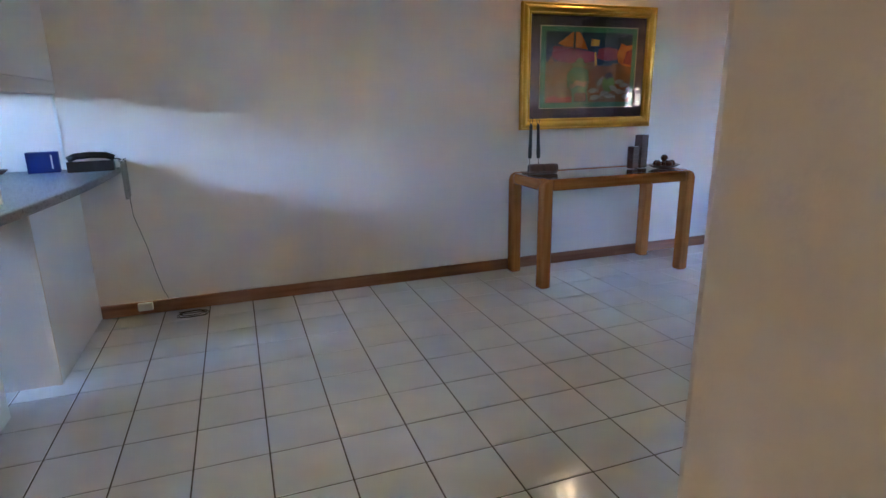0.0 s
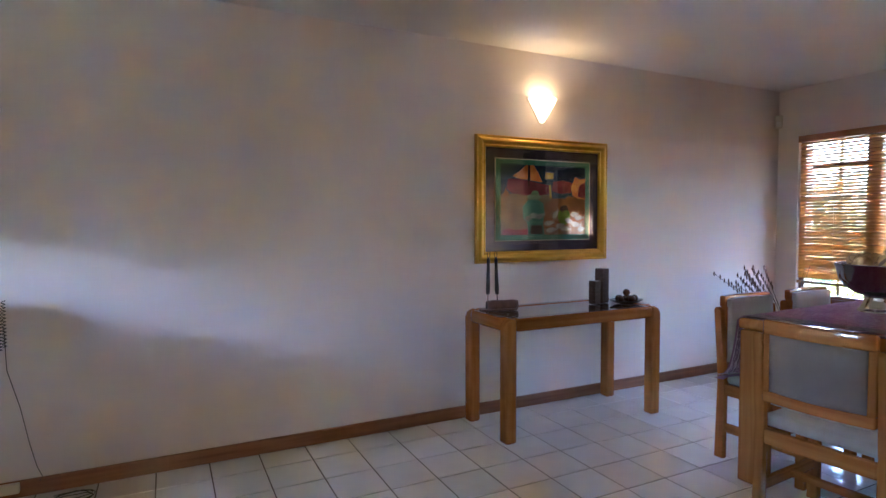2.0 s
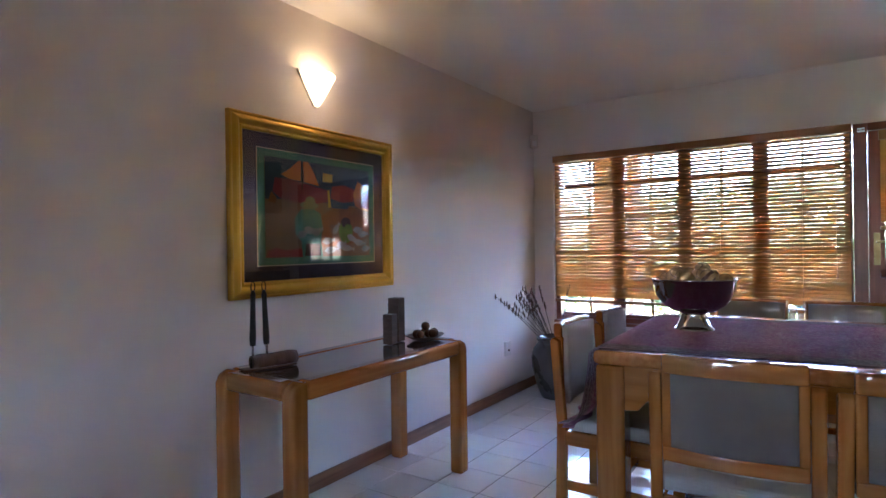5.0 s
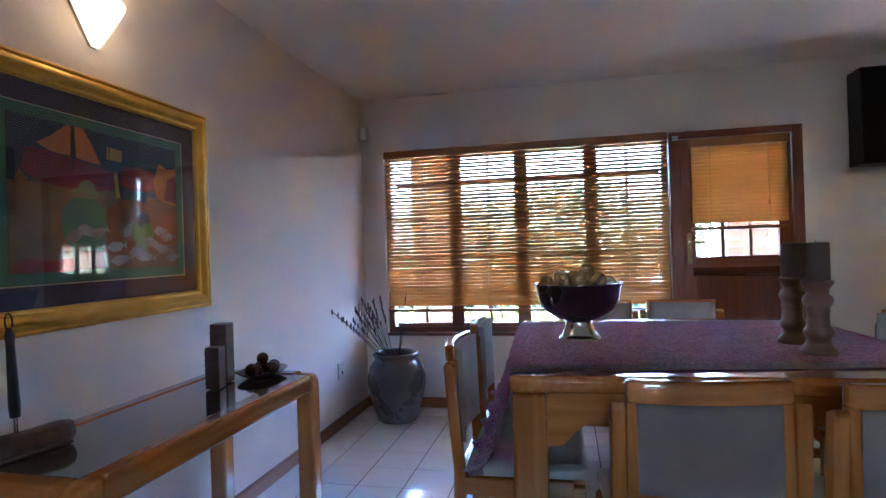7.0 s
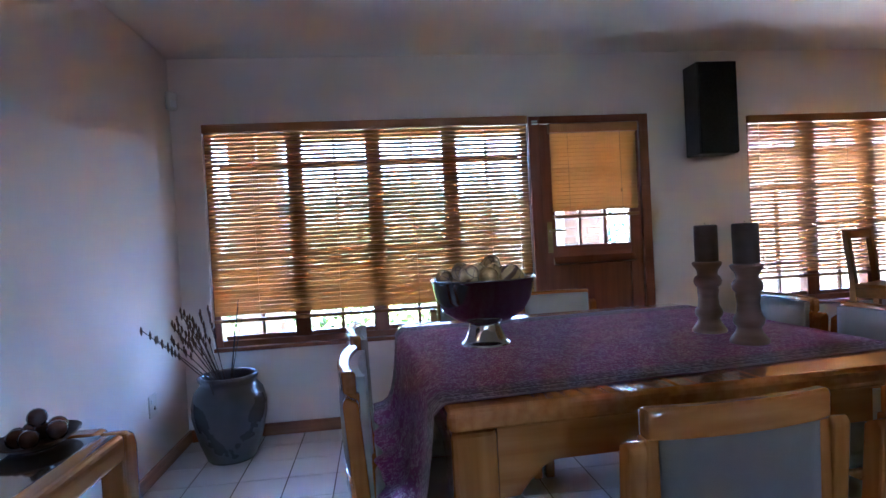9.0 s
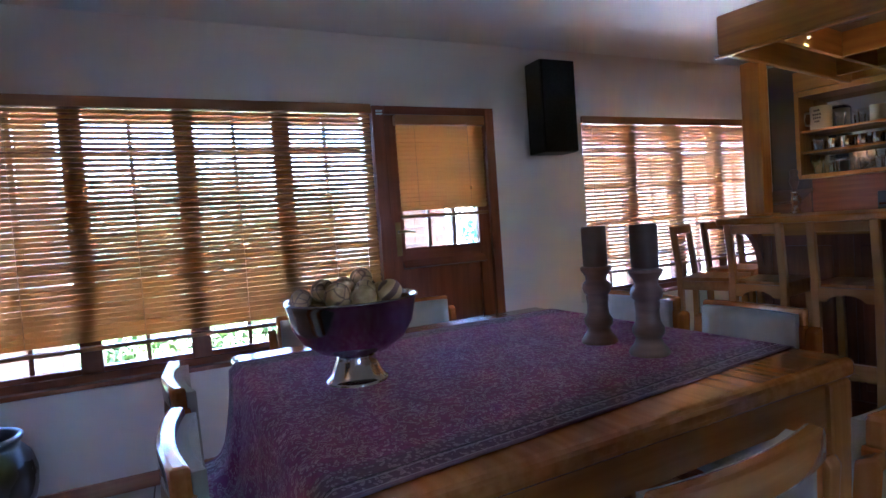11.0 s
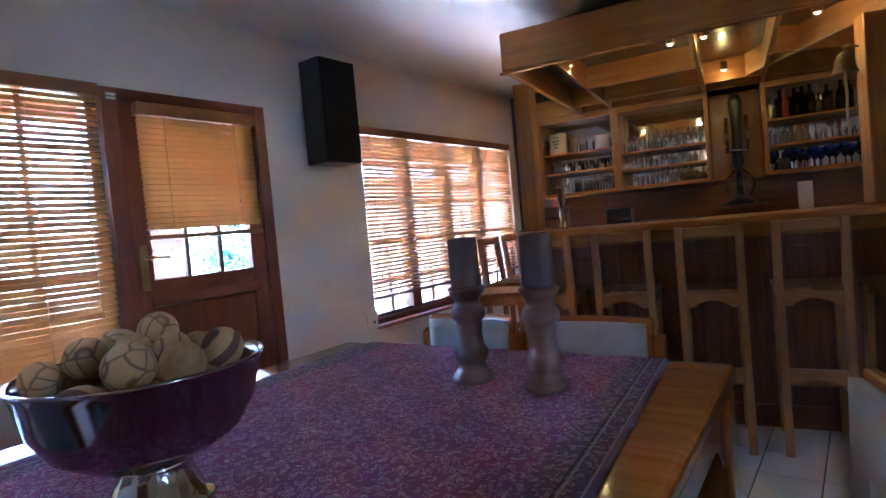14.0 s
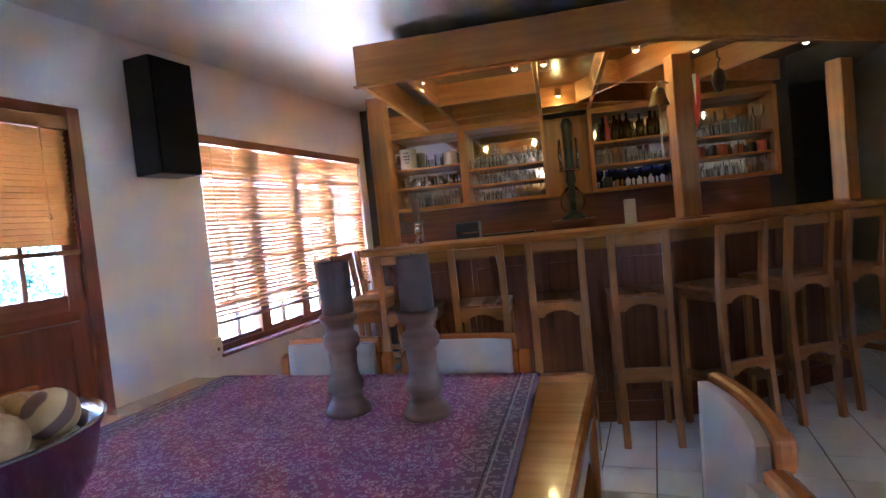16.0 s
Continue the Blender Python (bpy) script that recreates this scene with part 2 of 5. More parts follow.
def cloth_material():
    """Purple weave with a fine curling pattern; a pale patterned border along both long edges, by the cloth's own u and v."""
    m = bpy.data.materials.new("purple_woven_cloth")
    m.use_nodes = True
    n, l = m.node_tree.nodes, m.node_tree.links
    b = n["Principled BSDF"]
    b.inputs["Roughness"].default_value = 0.92
    b.inputs["Sheen Weight"].default_value = 0.2
    uv = n.new("ShaderNodeUVMap")
    uv.uv_map = "cloth"
    warp = n.new("ShaderNodeTexNoise")
    warp.inputs["Scale"].default_value, warp.inputs["Detail"].default_value = 38, 2
    l.new(uv.outputs[0], warp.inputs["Vector"])
    bend = n.new("ShaderNodeMix")
    bend.data_type = "RGBA"
    bend.blend_type = "LINEAR_LIGHT"
    bend.inputs["Factor"].default_value = 0.018
    l.new(uv.outputs[0], bend.inputs["A"])
    l.new(warp.outputs["Color"], bend.inputs["B"])
    no = n.new("ShaderNodeTexVoronoi")
    no.inputs["Scale"].default_value = 78
    l.new(bend.outputs["Result"], no.inputs["Vector"])
    curl = n.new("ShaderNodeValToRGB")
    e = curl.color_ramp.elements
    e[0].position, e[0].color = 0.0, (0.50, 0.12, 0.30, 1)
    e[1].position, e[1].color = 1.0, (0.32, 0.065, 0.23, 1)
    for p, c in ((0.16, (0.36, 0.07, 0.23, 1)), (0.27, (0.38, 0.08, 0.25, 1)), (0.34, (0.74, 0.46, 0.60, 1)), (0.43, (0.66, 0.36, 0.52, 1)), (0.50, (0.25, 0.045, 0.18, 1)), (0.66, (0.42, 0.085, 0.27, 1))):
        curl.color_ramp.elements.new(p).color = c
    l.new(no.outputs["Distance"], curl.inputs[0])
    tone = n.new("ShaderNodeTexNoise")
    tone.inputs["Scale"].default_value, tone.inputs["Detail"].default_value = 9, 4
    l.new(uv.outputs[0], tone.inputs["Vector"])
    tr = n.new("ShaderNodeMapRange")
    tr.inputs["From Min"].default_value, tr.inputs["From Max"].default_value = 0.3, 0.7
    tr.inputs["To Min"].default_value, tr.inputs["To Max"].default_value = 0.82, 1.2
    l.new(tone.outputs["Fac"], tr.inputs["Value"])
    field = n.new("ShaderNodeHueSaturation")
    l.new(curl.outputs[0], field.inputs["Color"])
    l.new(tr.outputs[0], field.inputs["Value"])
    vor = n.new("ShaderNodeTexVoronoi")
    vor.inputs["Scale"].default_value = 78
    l.new(bend.outputs["Result"], vor.inputs["Vector"])
    bord = n.new("ShaderNodeValToRGB")
    f = bord.color_ramp.elements
    f[0].position, f[0].color = 0.20, (0.36, 0.20, 0.30, 1)
    f[1].position, f[1].color = 0.60, (0.19, 0.10, 0.17, 1)
    for p, c in ((0.32, (0.60, 0.48, 0.52, 1)), (0.42, (0.22, 0.12, 0.19, 1))):
        bord.color_ramp.elements.new(p).color = c
    l.new(vor.outputs["Distance"], bord.inputs[0])
    sep = n.new("ShaderNodeSeparateXYZ")
    l.new(uv.outputs[0], sep.inputs[0])
    edge = n.new("ShaderNodeMath")
    edge.operation = "PINGPONG"
    edge.inputs[1].default_value = 0.58
    l.new(sep.outputs[0], edge.inputs[0])

    def bands(stops):
        ramp = n.new("ShaderNodeValToRGB")
        ramp.color_ramp.interpolation = "CONSTANT"
        r = ramp.color_ramp.elements
        r[0].position, r[0].color = stops[0][0], stops[0][1]
        r[1].position, r[1].color = stops[1][0], stops[1][1]
        for p, c in stops[2:]:
            ramp.color_ramp.elements.new(p).color = c
        l.new(edge.outputs[0], ramp.inputs[0])
        return ramp.outputs[0]

    def over(fac, under, colour):
        mix = n.new("ShaderNodeMix")
        mix.data_type = "RGBA"
        l.new(fac, mix.inputs["Factor"])
        l.new(under, mix.inputs["A"])
        l.new(colour, mix.inputs["B"])
        return mix.outputs["Result"]

    def grey(v):
        return (v, v, v, 1)

    # how much of the border's pattern shows, then the plain hem and lines over it
    pat = bands([(0.0, grey(0)), (0.014, grey(1)), (0.062, grey(0.85)), (0.098, grey(0.5)), (0.12, grey(0))])
    lines = bands([(0.0, grey(0.9)), (0.012, grey(0.8)), (0.016, grey(0)), (0.047, grey(0.8)), (0.051, grey(0)), (0.055, grey(0.9)), (0.060, grey(0))])
    tint = bands([(0.0, (0.26, 0.13, 0.21, 1)), (0.012, (0.62, 0.52, 0.58, 1)), (0.047, (0.60, 0.50, 0.56, 1)), (0.053, (0.04, 0.03, 0.05, 1))])
    full = over(lines, over(pat, field.outputs[0], bord.outputs[0]), tint)
    l.new(full, b.inputs["Base Color"])
    bp = n.new("ShaderNodeBump")
    bp.inputs["Strength"].default_value, bp.inputs["Distance"].default_value = 0.5, 0.003
    l.new(no.outputs["Distance"], bp.inputs["Height"])
    l.new(bp.outputs[0], b.inputs["Normal"])
    return m


def striped_ball_material():
    m = bpy.data.materials.new("striped_ball")
    m.use_nodes = True
    n, l = m.node_tree.nodes, m.node_tree.links
    b = n["Principled BSDF"]
    b.inputs["Roughness"].default_value = 0.6
    co, wv, cr = n.new("ShaderNodeTexCoord"), n.new("ShaderNodeTexWave"), n.new("ShaderNodeValToRGB")
    wv.inputs["Scale"].default_value, wv.inputs["Distortion"].default_value = 11, 2.5
    wv.bands_direction = "DIAGONAL"
    l.new(co.outputs["Object"], wv.inputs["Vector"])
    cr.color_ramp.elements[0].position, cr.color_ramp.elements[0].color = 0.38, (0.18, 0.105, 0.065, 1)
    cr.color_ramp.elements[1].position, cr.color_ramp.elements[1].color = 0.5, (0.58, 0.395, 0.165, 1)
    l.new(wv.outputs["Fac"], cr.inputs[0])
    l.new(cr.outputs[0], b.inputs["Base Color"])
    return m


def veined_ball_material():
    m = bpy.data.materials.new("veined_ball")
    m.use_nodes = True
    n, l = m.node_tree.nodes, m.node_tree.links
    b = n["Principled BSDF"]
    b.inputs["Roughness"].default_value = 0.6
    co, vo, cr = n.new("ShaderNodeTexCoord"), n.new("ShaderNodeTexVoronoi"), n.new("ShaderNodeValToRGB")
    vo.feature = "DISTANCE_TO_EDGE"
    vo.inputs["Scale"].default_value = 26
    l.new(co.outputs["Object"], vo.inputs["Vector"])
    cr.color_ramp.elements[0].position, cr.color_ramp.elements[0].color = 0.01, (0.22, 0.14, 0.08, 1)
    cr.color_ramp.elements[1].position, cr.color_ramp.elements[1].color = 0.06, (0.58, 0.395, 0.165, 1)
    l.new(vo.outputs["Distance"], cr.inputs[0])
    l.new(cr.outputs[0], b.inputs["Base Color"])
    return m


FARBRICK, CLOTH = brick_wall_material(), cloth_material()
STRIPED, VEINED = striped_ball_material(), veined_ball_material()
PLAINBALL = material("cream_ball", (0.60, 0.405, 0.165), 0.75, 0, (0.38, 0.235, 0.09), 45, 5, bump=0.4, bump_scale=60)


# ---- mesh helpers ----
def box(bm, x0, x1, y0, y1, z0, z1, bevel=0.0, seg=2):
    x0, x1, y0, y1, z0, z1 = min(x0, x1), max(x0, x1), min(y0, y1), max(y0, y1), min(z0, z1), max(z0, z1)
    m = Matrix.Translation(((x0 + x1) / 2, (y0 + y1) / 2, (z0 + z1) / 2)) @ Matrix.Diagonal((x1 - x0, y1 - y0, z1 - z0, 1))
    made = bmesh.ops.create_cube(bm, size=1, matrix=m)["verts"]
    if bevel:
        edges = list({e for v in made for e in v.link_edges})
        bmesh.ops.bevel(bm, geom=edges, offset=bevel, segments=seg, affect="EDGES", profile=0.5)
    return bm


def boxed(*a, **k):
    return box(bmesh.new(), *a, **k)


def lathe(profile, n=24, bm=None, at=(0, 0, 0)):
    """Turned shape from (radius, height) pairs."""
    bm = bm or bmesh.new()
    rings = []
    for r, z in profile:
        if r < 1e-5:
            rings.append([bm.verts.new((at[0], at[1], at[2] + z))])
        else:
            rings.append([bm.verts.new((at[0] + r * math.cos(2 * math.pi * k / n), at[1] + r * math.sin(2 * math.pi * k / n), at[2] + z)) for k in range(n)])
    for a, b in zip(rings, rings[1:]):
        for k in range(n):
            j = (k + 1) % n
            if len(a) == 1 and len(b) > 1:
                f = bm.faces.new((a[0], b[k], b[j]))
            elif len(b) == 1 and len(a) > 1:
                f = bm.faces.new((a[k], a[j], b[0]))
            elif len(a) > 1:
                f = bm.faces.new((a[k], a[j], b[j], b[k]))
            else:
                continue
            f.smooth = True
    return bm


def tube(bm, pts, r, n=8, r_end=None):
    pts = [Vector(p) for p in pts]
    rings = []
    for i, p in enumerate(pts):
        d = (pts[min(i + 1, len(pts) - 1)] - pts[max(i - 1, 0)]).normalized()
        side = d.cross(Vector((0, 0, 1)) if abs(d.z) < 0.9 else Vector((1, 0, 0))).normalized()
        up = side.cross(d)
        rr = r if r_end is None else r + (r_end - r) * i / (len(pts) - 1)
        rings.append([bm.verts.new(p + rr * (math.cos(2 * math.pi * k / n) * side + math.sin(2 * math.pi * k / n) * up)) for k in range(n)])
    for a, b in zip(rings, rings[1:]):
        for k in range(n):
            bm.faces.new((a[k], a[(k + 1) % n], b[(k + 1) % n], b[k])).smooth = True
    bm.faces.new(rings[0][::-1])
    bm.faces.new(rings[-1])
    return bm


def prism(bm, poly, axis, a, b):
    """A polygon in the plane across the axis, drawn out from a to b. axis z: (x, y); y: (x, z); x: (y, z)."""
    def at(p, h):
        return {"z": (p[0], p[1], h), "y": (p[0], h, p[1]), "x": (h, p[0], p[1])}[axis]
    lo, hi = [bm.verts.new(at(p, a)) for p in poly], [bm.verts.new(at(p, b)) for p in poly]
    bm.faces.new(lo[::-1])
    bm.faces.new(hi)
    for k in range(len(poly)):
        j = (k + 1) % len(poly)
        bm.faces.new((lo[k], lo[j], hi[j], hi[k]))
    bmesh.ops.recalc_face_normals(bm, faces=bm.faces[:])
    return bm


def soften(bm, offset, seg=2, angle=0.5):
    edges = [e for e in bm.edges if len(e.link_faces) == 2 and e.calc_face_angle(0) > angle]
    bmesh.ops.bevel(bm, geom=edges, offset=offset, segments=seg, affect="EDGES", profile=0.5)
    return bm


def mesh_of(name, bm, mat):
    me = bpy.data.meshes.new(name)
    bm.to_mesh(me)
    bm.free()
    me.materials.append(mat)
    return me


def part(name, bm, mat, parent, label=""):
    ob = new(name, mesh_of(name, bm, mat))
    ob.parent = parent
    if label:
        ob["label"] = label
    return ob


def thing(name, m, label, category, group="", kind=""):
    ob = new(name)
    ob.empty_display_size = 0.1
    ob.matrix_world = m
    return tagged(ob, label, category, group, kind)


def solid(name, bm, mat, label, category="", group="", kind="", m=None):
    ob = new(name, mesh_of(name, bm, mat))
    if m is not None:
        ob.matrix_world = m
    return tagged(ob, label, category, group, kind)


# ---- setting ----
NORTH, EAST, CEILING, SOUTH, WEST = 3.828, 5.297, 2.405, -4.6, -3.0
T0X, T0Y, PITCH = 0.34, 2.365, 0.25
S = "structure"
floor = solid("floor", boxed(WEST - 0.2, EAST + 0.25, SOUTH - 0.2, NORTH + 0.25, -0.2, -0.0035), GROUT, "floor of white glazed ceramic tiles with dark grout", "floor", kind=S)
solid("ceiling", boxed(WEST - 0.2, EAST + 0.25, SOUTH - 0.2, NORTH + 0.25, CEILING, CEILING + 0.2), CEIL, "smooth white painted ceiling", "ceiling", kind=S)
solid("wall_north", boxed(WEST - 0.2, EAST + 0.25, NORTH, NORTH + 0.22, 0, CEILING), WALL, "pinkish white plastered wall", "wall", kind=S)
solid("wall_south", boxed(WEST - 0.2, EAST, SOUTH - 0.2, SOUTH, 0, CEILING), DIMWALL, "plastered wall with the recess's dimness put into its colour", "wall", kind=S)
# unseen opening, added and sized to let daylight in from the west
west = bmesh.new()
for y0, y1, z0, z1 in ((SOUTH, 1.9, 0, CEILING), (2.65, NORTH, 0, CEILING), (1.9, 2.65, 0, 1.35), (1.9, 2.65, 1.95, CEILING)):
    box(west, WEST - 0.2, WEST, y0, y1, z0, z1)
solid("wall_west", west, WALL, "plain plastered wall with an unseen opening added for west daylight", "wall", kind=S)
# out of view; placed to stop the west opening lighting the passage wall
solid("wall_hall", boxed(-0.50, -0.36, SOUTH, 1.75, 0, CEILING), WALL, "unseen plain wall added to keep west daylight off the passage", "wall", kind=S)
# plain box out of view, added over the ceiling to cast shade outside
solid("house_roof", boxed(WEST - 0.2, EAST + 0.22, SOUTH - 0.2, NORTH + 0.22, CEILING + 0.2, 2.9), ROOFM, "unseen roof block added to shade the ground by the house", "roof", kind=S)
solid("wall_passage", soften(boxed(0.70, 0.86, SOUTH, 0.635, 0, CEILING), 0.012), WALL, "plastered end of a passage wall", "wall", kind=S)
W1 = (1.54, 3.647, 0.565, 1.985)
DOOR = (0.69, 1.537, 0.0, 1.985)
W2 = (-2.03, -0.045, 0.595, 1.945)
wall_e = bmesh.new()
X0, X1 = EAST, EAST + 0.22
for y0, y1, z0, z1 in ((W1[1], NORTH, 0, CEILING), (W1[0], W1[1], 0, W1[2]), (DOOR[0], W1[1], W1[3], CEILING),
                       (W2[1], DOOR[0], 0, CEILING), (W2[0], W2[1], 0, W2[2]), (W2[0], W2[1], W2[3], CEILING), (SOUTH - 0.2, W2[0], 0, CEILING)):
    box(wall_e, X0, X1, y0, y1, z0, z1)
solid("wall_east", wall_e, WALL, "pinkish white plastered wall with two wide windows and a door", "wall", kind=S)

sk = solid("baseboard", boxed(-0.49, EAST - 0.002, NORTH - 0.018, NORTH - 0.001, 0, 0.078, bevel=0.004), SKIRT, "varnished brown timber skirting board", "baseboard", kind=S)
sk2 = bmesh.new()
box(sk2, EAST - 0.018, EAST - 0.001, DOOR[1] + 0.002, NORTH - 0.02, 0, 0.078, bevel=0.004)
solid("baseboard", sk2, SKIRTY, "varnished brown timber skirting board", "baseboard", kind=S)
solid("baseboard", boxed(EAST - 0.018, EAST - 0.001, -3.0, DOOR[0] - 0.002, 0, 0.078, bevel=0.004), SKIRTY, "varnished brown timber skirting board", "baseboard", kind=S)


# ---- windows, door and blinds ----
def pane_grid(parent, y0, y1, z0, z1, x, cols, bars, frame_w=0.035, name="pane"):
    """Glazing bars and panes between y0..y1, z0..z1 at depth x."""
    ys = [y0 + (y1 - y0) * k / cols for k in range(cols + 1)]
    zs = [z0, *bars, z1]
    bm = bmesh.new()
    for y in ys[1:-1]:
        box(bm, x - 0.014, x + 0.014, y - 0.010, y + 0.010, z0, z1)
    part("glazing_bar", bm, WINZ, parent)
    for z in bars:
        part("glazing_bar", boxed(x - 0.016, x + 0.016, y0, y1, z - 0.010, z + 0.010), WINY, parent)
    for a, b in zip(ys, ys[1:]):
        for c, d in zip(zs, zs[1:]):
            p = part(name, boxed(x - 0.002, x + 0.002, a, b, c, d), GLASSY, parent)
            p.visible_shadow = False


def window(name, y0, y1, z0, z1, casements, bars, label):
    x = EAST + 0.085
    w = thing(name, pose(0, 0, 0), label, "window", kind=S)
    fw = 0.045
    part("window_frame", boxed(x - 0.045, x + 0.045, y0, y0 + fw, z0, z1, bevel=0.004), WINZ, w)
    part("window_frame", boxed(x - 0.045, x + 0.045, y1 - fw, y1, z0, z1, bevel=0.004), WINZ, w)
    part("window_frame", boxed(x - 0.044, x + 0.044, y0 + fw, y1 - fw, z0, z0 + 0.05, bevel=0.004), WINY, w)
    part("window_frame", boxed(x - 0.044, x + 0.044, y0 + fw, y1 - fw, z1 - 0.05, z1, bevel=0.004), WINY, w)
    part("window_sill", boxed(EAST - 0.02, x - 0.046, y0 + 0.002, y1 - 0.002, z0 - 0.012, z0 + 0.012, bevel=0.004), WINY, w)
    for k, (a, b) in enumerate(casements):
        if k:
            part("mullion", boxed(x - 0.043, x + 0.043, casements[k - 1][0] + 0.018, b - 0.018, z0 + 0.05, z1 - 0.05, bevel=0.004), WINZ, w)
        pane_grid(w, a, b, z0 + 0.075, z1 - 0.05, x, 2, bars)
        part("casement_rail", boxed(x - 0.03, x + 0.03, a - 0.01, b + 0.01, z0 + 0.05, z0 + 0.078, bevel=0.003), WINY, w)
    return w


def casement_rows(y0, y1, n, gap):
    step = (y1 - y0 + gap) / n
    return [(y1 - k * step - (step - gap), y1 - k * step) for k in range(n)]


window("window_1", *W1, casement_rows(1.597, 3.57, 4, 0.062), (0.885, 1.16, 1.44, 1.72), "wide dark timber window with small panes behind a wooden blind")
window("window_2", *W2, casement_rows(-1.975, -0.10, 4, 0.062), (0.885, 1.16, 1.44, 1.72), "wide timber window with small panes behind a raised wooden blind")


def blind(y0, y1, z_top, z_low, x, pitch, tilt, depth, label, cords, head=0.055):
    """A wooden slatted blind: headrail, slats, bottom rail, ladder cords and a pull cord."""
    b = thing("venetian_blind", pose(x, 0, 0), label, "blind")
    part("headrail", boxed(-0.03, 0.025, y0, y1, z_top - head, z_top, bevel=0.004), RAIL, b, "wooden valance")
    n = int((z_top - head - z_low - 0.03) / pitch)
    me = None
    for k in range(n):
        if me is None:
            me = mesh_of("slat", boxed(-depth / 2, depth / 2, y0 + 0.008, y1 - 0.008, -0.0014, 0.0014), SLAT)
        s = new("slat", me)
        s.parent = b
        s.matrix_local = pose(random.uniform(-0.001, 0.001), 0, z_top - head - pitch * (k + 0.6), random.uniform(-0.03, 0.03), -tilt + random.uniform(-1.2, 1.2), 0)
    part("bottom_rail", boxed(-0.022, 0.022, y0 + 0.006, y1 - 0.006, z_low, z_low + 0.022, bevel=0.004), RAIL, b)
    for y in cords:
        bm = bmesh.new()
        box(bm, -depth / 2 - 0.002, -depth / 2 - 0.001, y - 0.0015, y + 0.0015, z_low + 0.02, z_top - head)
        box(bm, depth / 2 + 0.001, depth / 2 + 0.002, y - 0.0015, y + 0.0015, z_low + 0.02, z_top - head)
        part("ladder_cord", bm, CORD, b)
    return b


def pull_cord(b, y, z0, z1):
    bm = bmesh.new()
    tube(bm, [(-0.036, y, z1), (-0.037, y + 0.003, (z0 + z1) / 2), (-0.036, y, z0)], 0.0016, 5)
    lathe([(0, 0), (0.007, 0.002), (0.006, 0.02), (0.002, 0.03), (0, 0.03)], 8, bm, (-0.036, y, z0 - 0.03))
    part("pull_cord", bm, CORD, b)


b1 = blind(1.545, 3.642, 1.99, 0.735, EAST + 0.012, 0.0268, 43, 0.033, "honey-brown wooden venetian blind lowered with slats tilted open", (3.35, 2.84, 2.33, 1.82))
pull_cord(b1, 1.63, 1.0, 1.93)
b2 = blind(-2.02, -0.05, 1.948, 0.78, EAST + 0.012, 0.0268, -37, 0.033, "honey-brown wooden venetian blind lowered, slats open", (-0.33, -0.82, -1.30, -1.78))
pull_cord(b2, -0.12, 0.95, 1.9)

# door with a glazed top and its own blind
D0, D1, DZ = DOOR[0], DOOR[1], DOOR[3]
dx = EAST + 0.03
door = thing("door_1", pose(0, 0, 0), "dark reddish timber back door with small panes, closed", "door", kind=S)
part("door_frame", boxed(dx - 0.035, dx + 0.06, D1 - 0.075, D1, 0, DZ, bevel=0.004), MERZ, door)
part("door_frame", boxed(dx - 0.035, dx + 0.06, D0, D0 + 0.065, 0, DZ, bevel=0.004), MERZ, door)
part("door_frame", boxed(dx - 0.034, dx + 0.059, D0 + 0.065, D1 - 0.075, DZ - 0.05, DZ, bevel=0.004), MERY, door)
LY0, LY1 = D0 + 0.068, D1 - 0.078
part("stile", boxed(dx - 0.015, dx + 0.028, LY1 - 0.085, LY1, 0.01, DZ - 0.053, bevel=0.003), MERZ, door)
part("stile", boxed(dx - 0.015, dx + 0.028, LY0, LY0 + 0.085, 0.01, DZ - 0.053, bevel=0.003), MERZ, door)
for z0, z1 in ((1.845, DZ - 0.053), (0.97, 1.105), (0.01, 0.20)):
    part("rail", boxed(dx - 0.014, dx + 0.027, LY0 + 0.085, LY1 - 0.085, z0, z1, bevel=0.003), MERY, door)
part("weather_bar", prism(bmesh.new(), [(dx - 0.05, 0.985), (dx - 0.014, 1.03), (dx - 0.014, 0.975)], "y", LY0 + 0.06, LY1 - 0.06), MERY, door)
gy0, gy1 = LY0 + 0.085, LY1 - 0.085
part("panel", boxed(dx - 0.002, dx + 0.018, gy0 + 0.002, gy1 - 0.002, 0.20, 0.97, bevel=0.003), MERZ, door)
part("back_board", boxed(dx + 0.0185, dx + 0.026, gy0 - 0.004, gy1 + 0.004, 0.19, 0.98), MERZ, door)
pane_grid(door, gy0, gy1, 1.105, 1.845, dx + 0.008, 3, (1.35, 1.6))
hm = bmesh.new()
box(hm, dx - 0.020, dx - 0.015, LY1 - 0.06, LY1 - 0.025, 1.06, 1.27, bevel=0.002)
tube(hm, [(dx - 0.018, LY1 - 0.043, 1.21), (dx - 0.06, LY1 - 0.043, 1.21), (dx - 0.064, LY1 - 0.07, 1.212), (dx - 0.062, LY1 - 0.14, 1.205)], 0.0075, 8)
part("door_handle", hm, BRASS, door, "old brass lever handle on a long plate")
b3 = blind(0.785, 1.405, 1.925, 1.29, dx - 0.045, 0.0262, -54, 0.032, "honey wooden venetian blind half lowered over the door glass, slats closed", (1.28, 0.91), 0.06)
pull_cord(b3, 0.92, 1.48, 1.88)
mc = bmesh.new()
box(mc, dx - 0.05, dx - 0.0355, 1.475, 1.515, 1.945, 1.955, bevel=0.002)
box(mc, dx - 0.05, dx - 0.0355, 1.475, 1.515, 1.928, 1.938, bevel=0.002)
solid("door_contact", mc, PLASTIC, "small white alarm contact on the door frame", "alarm contact")

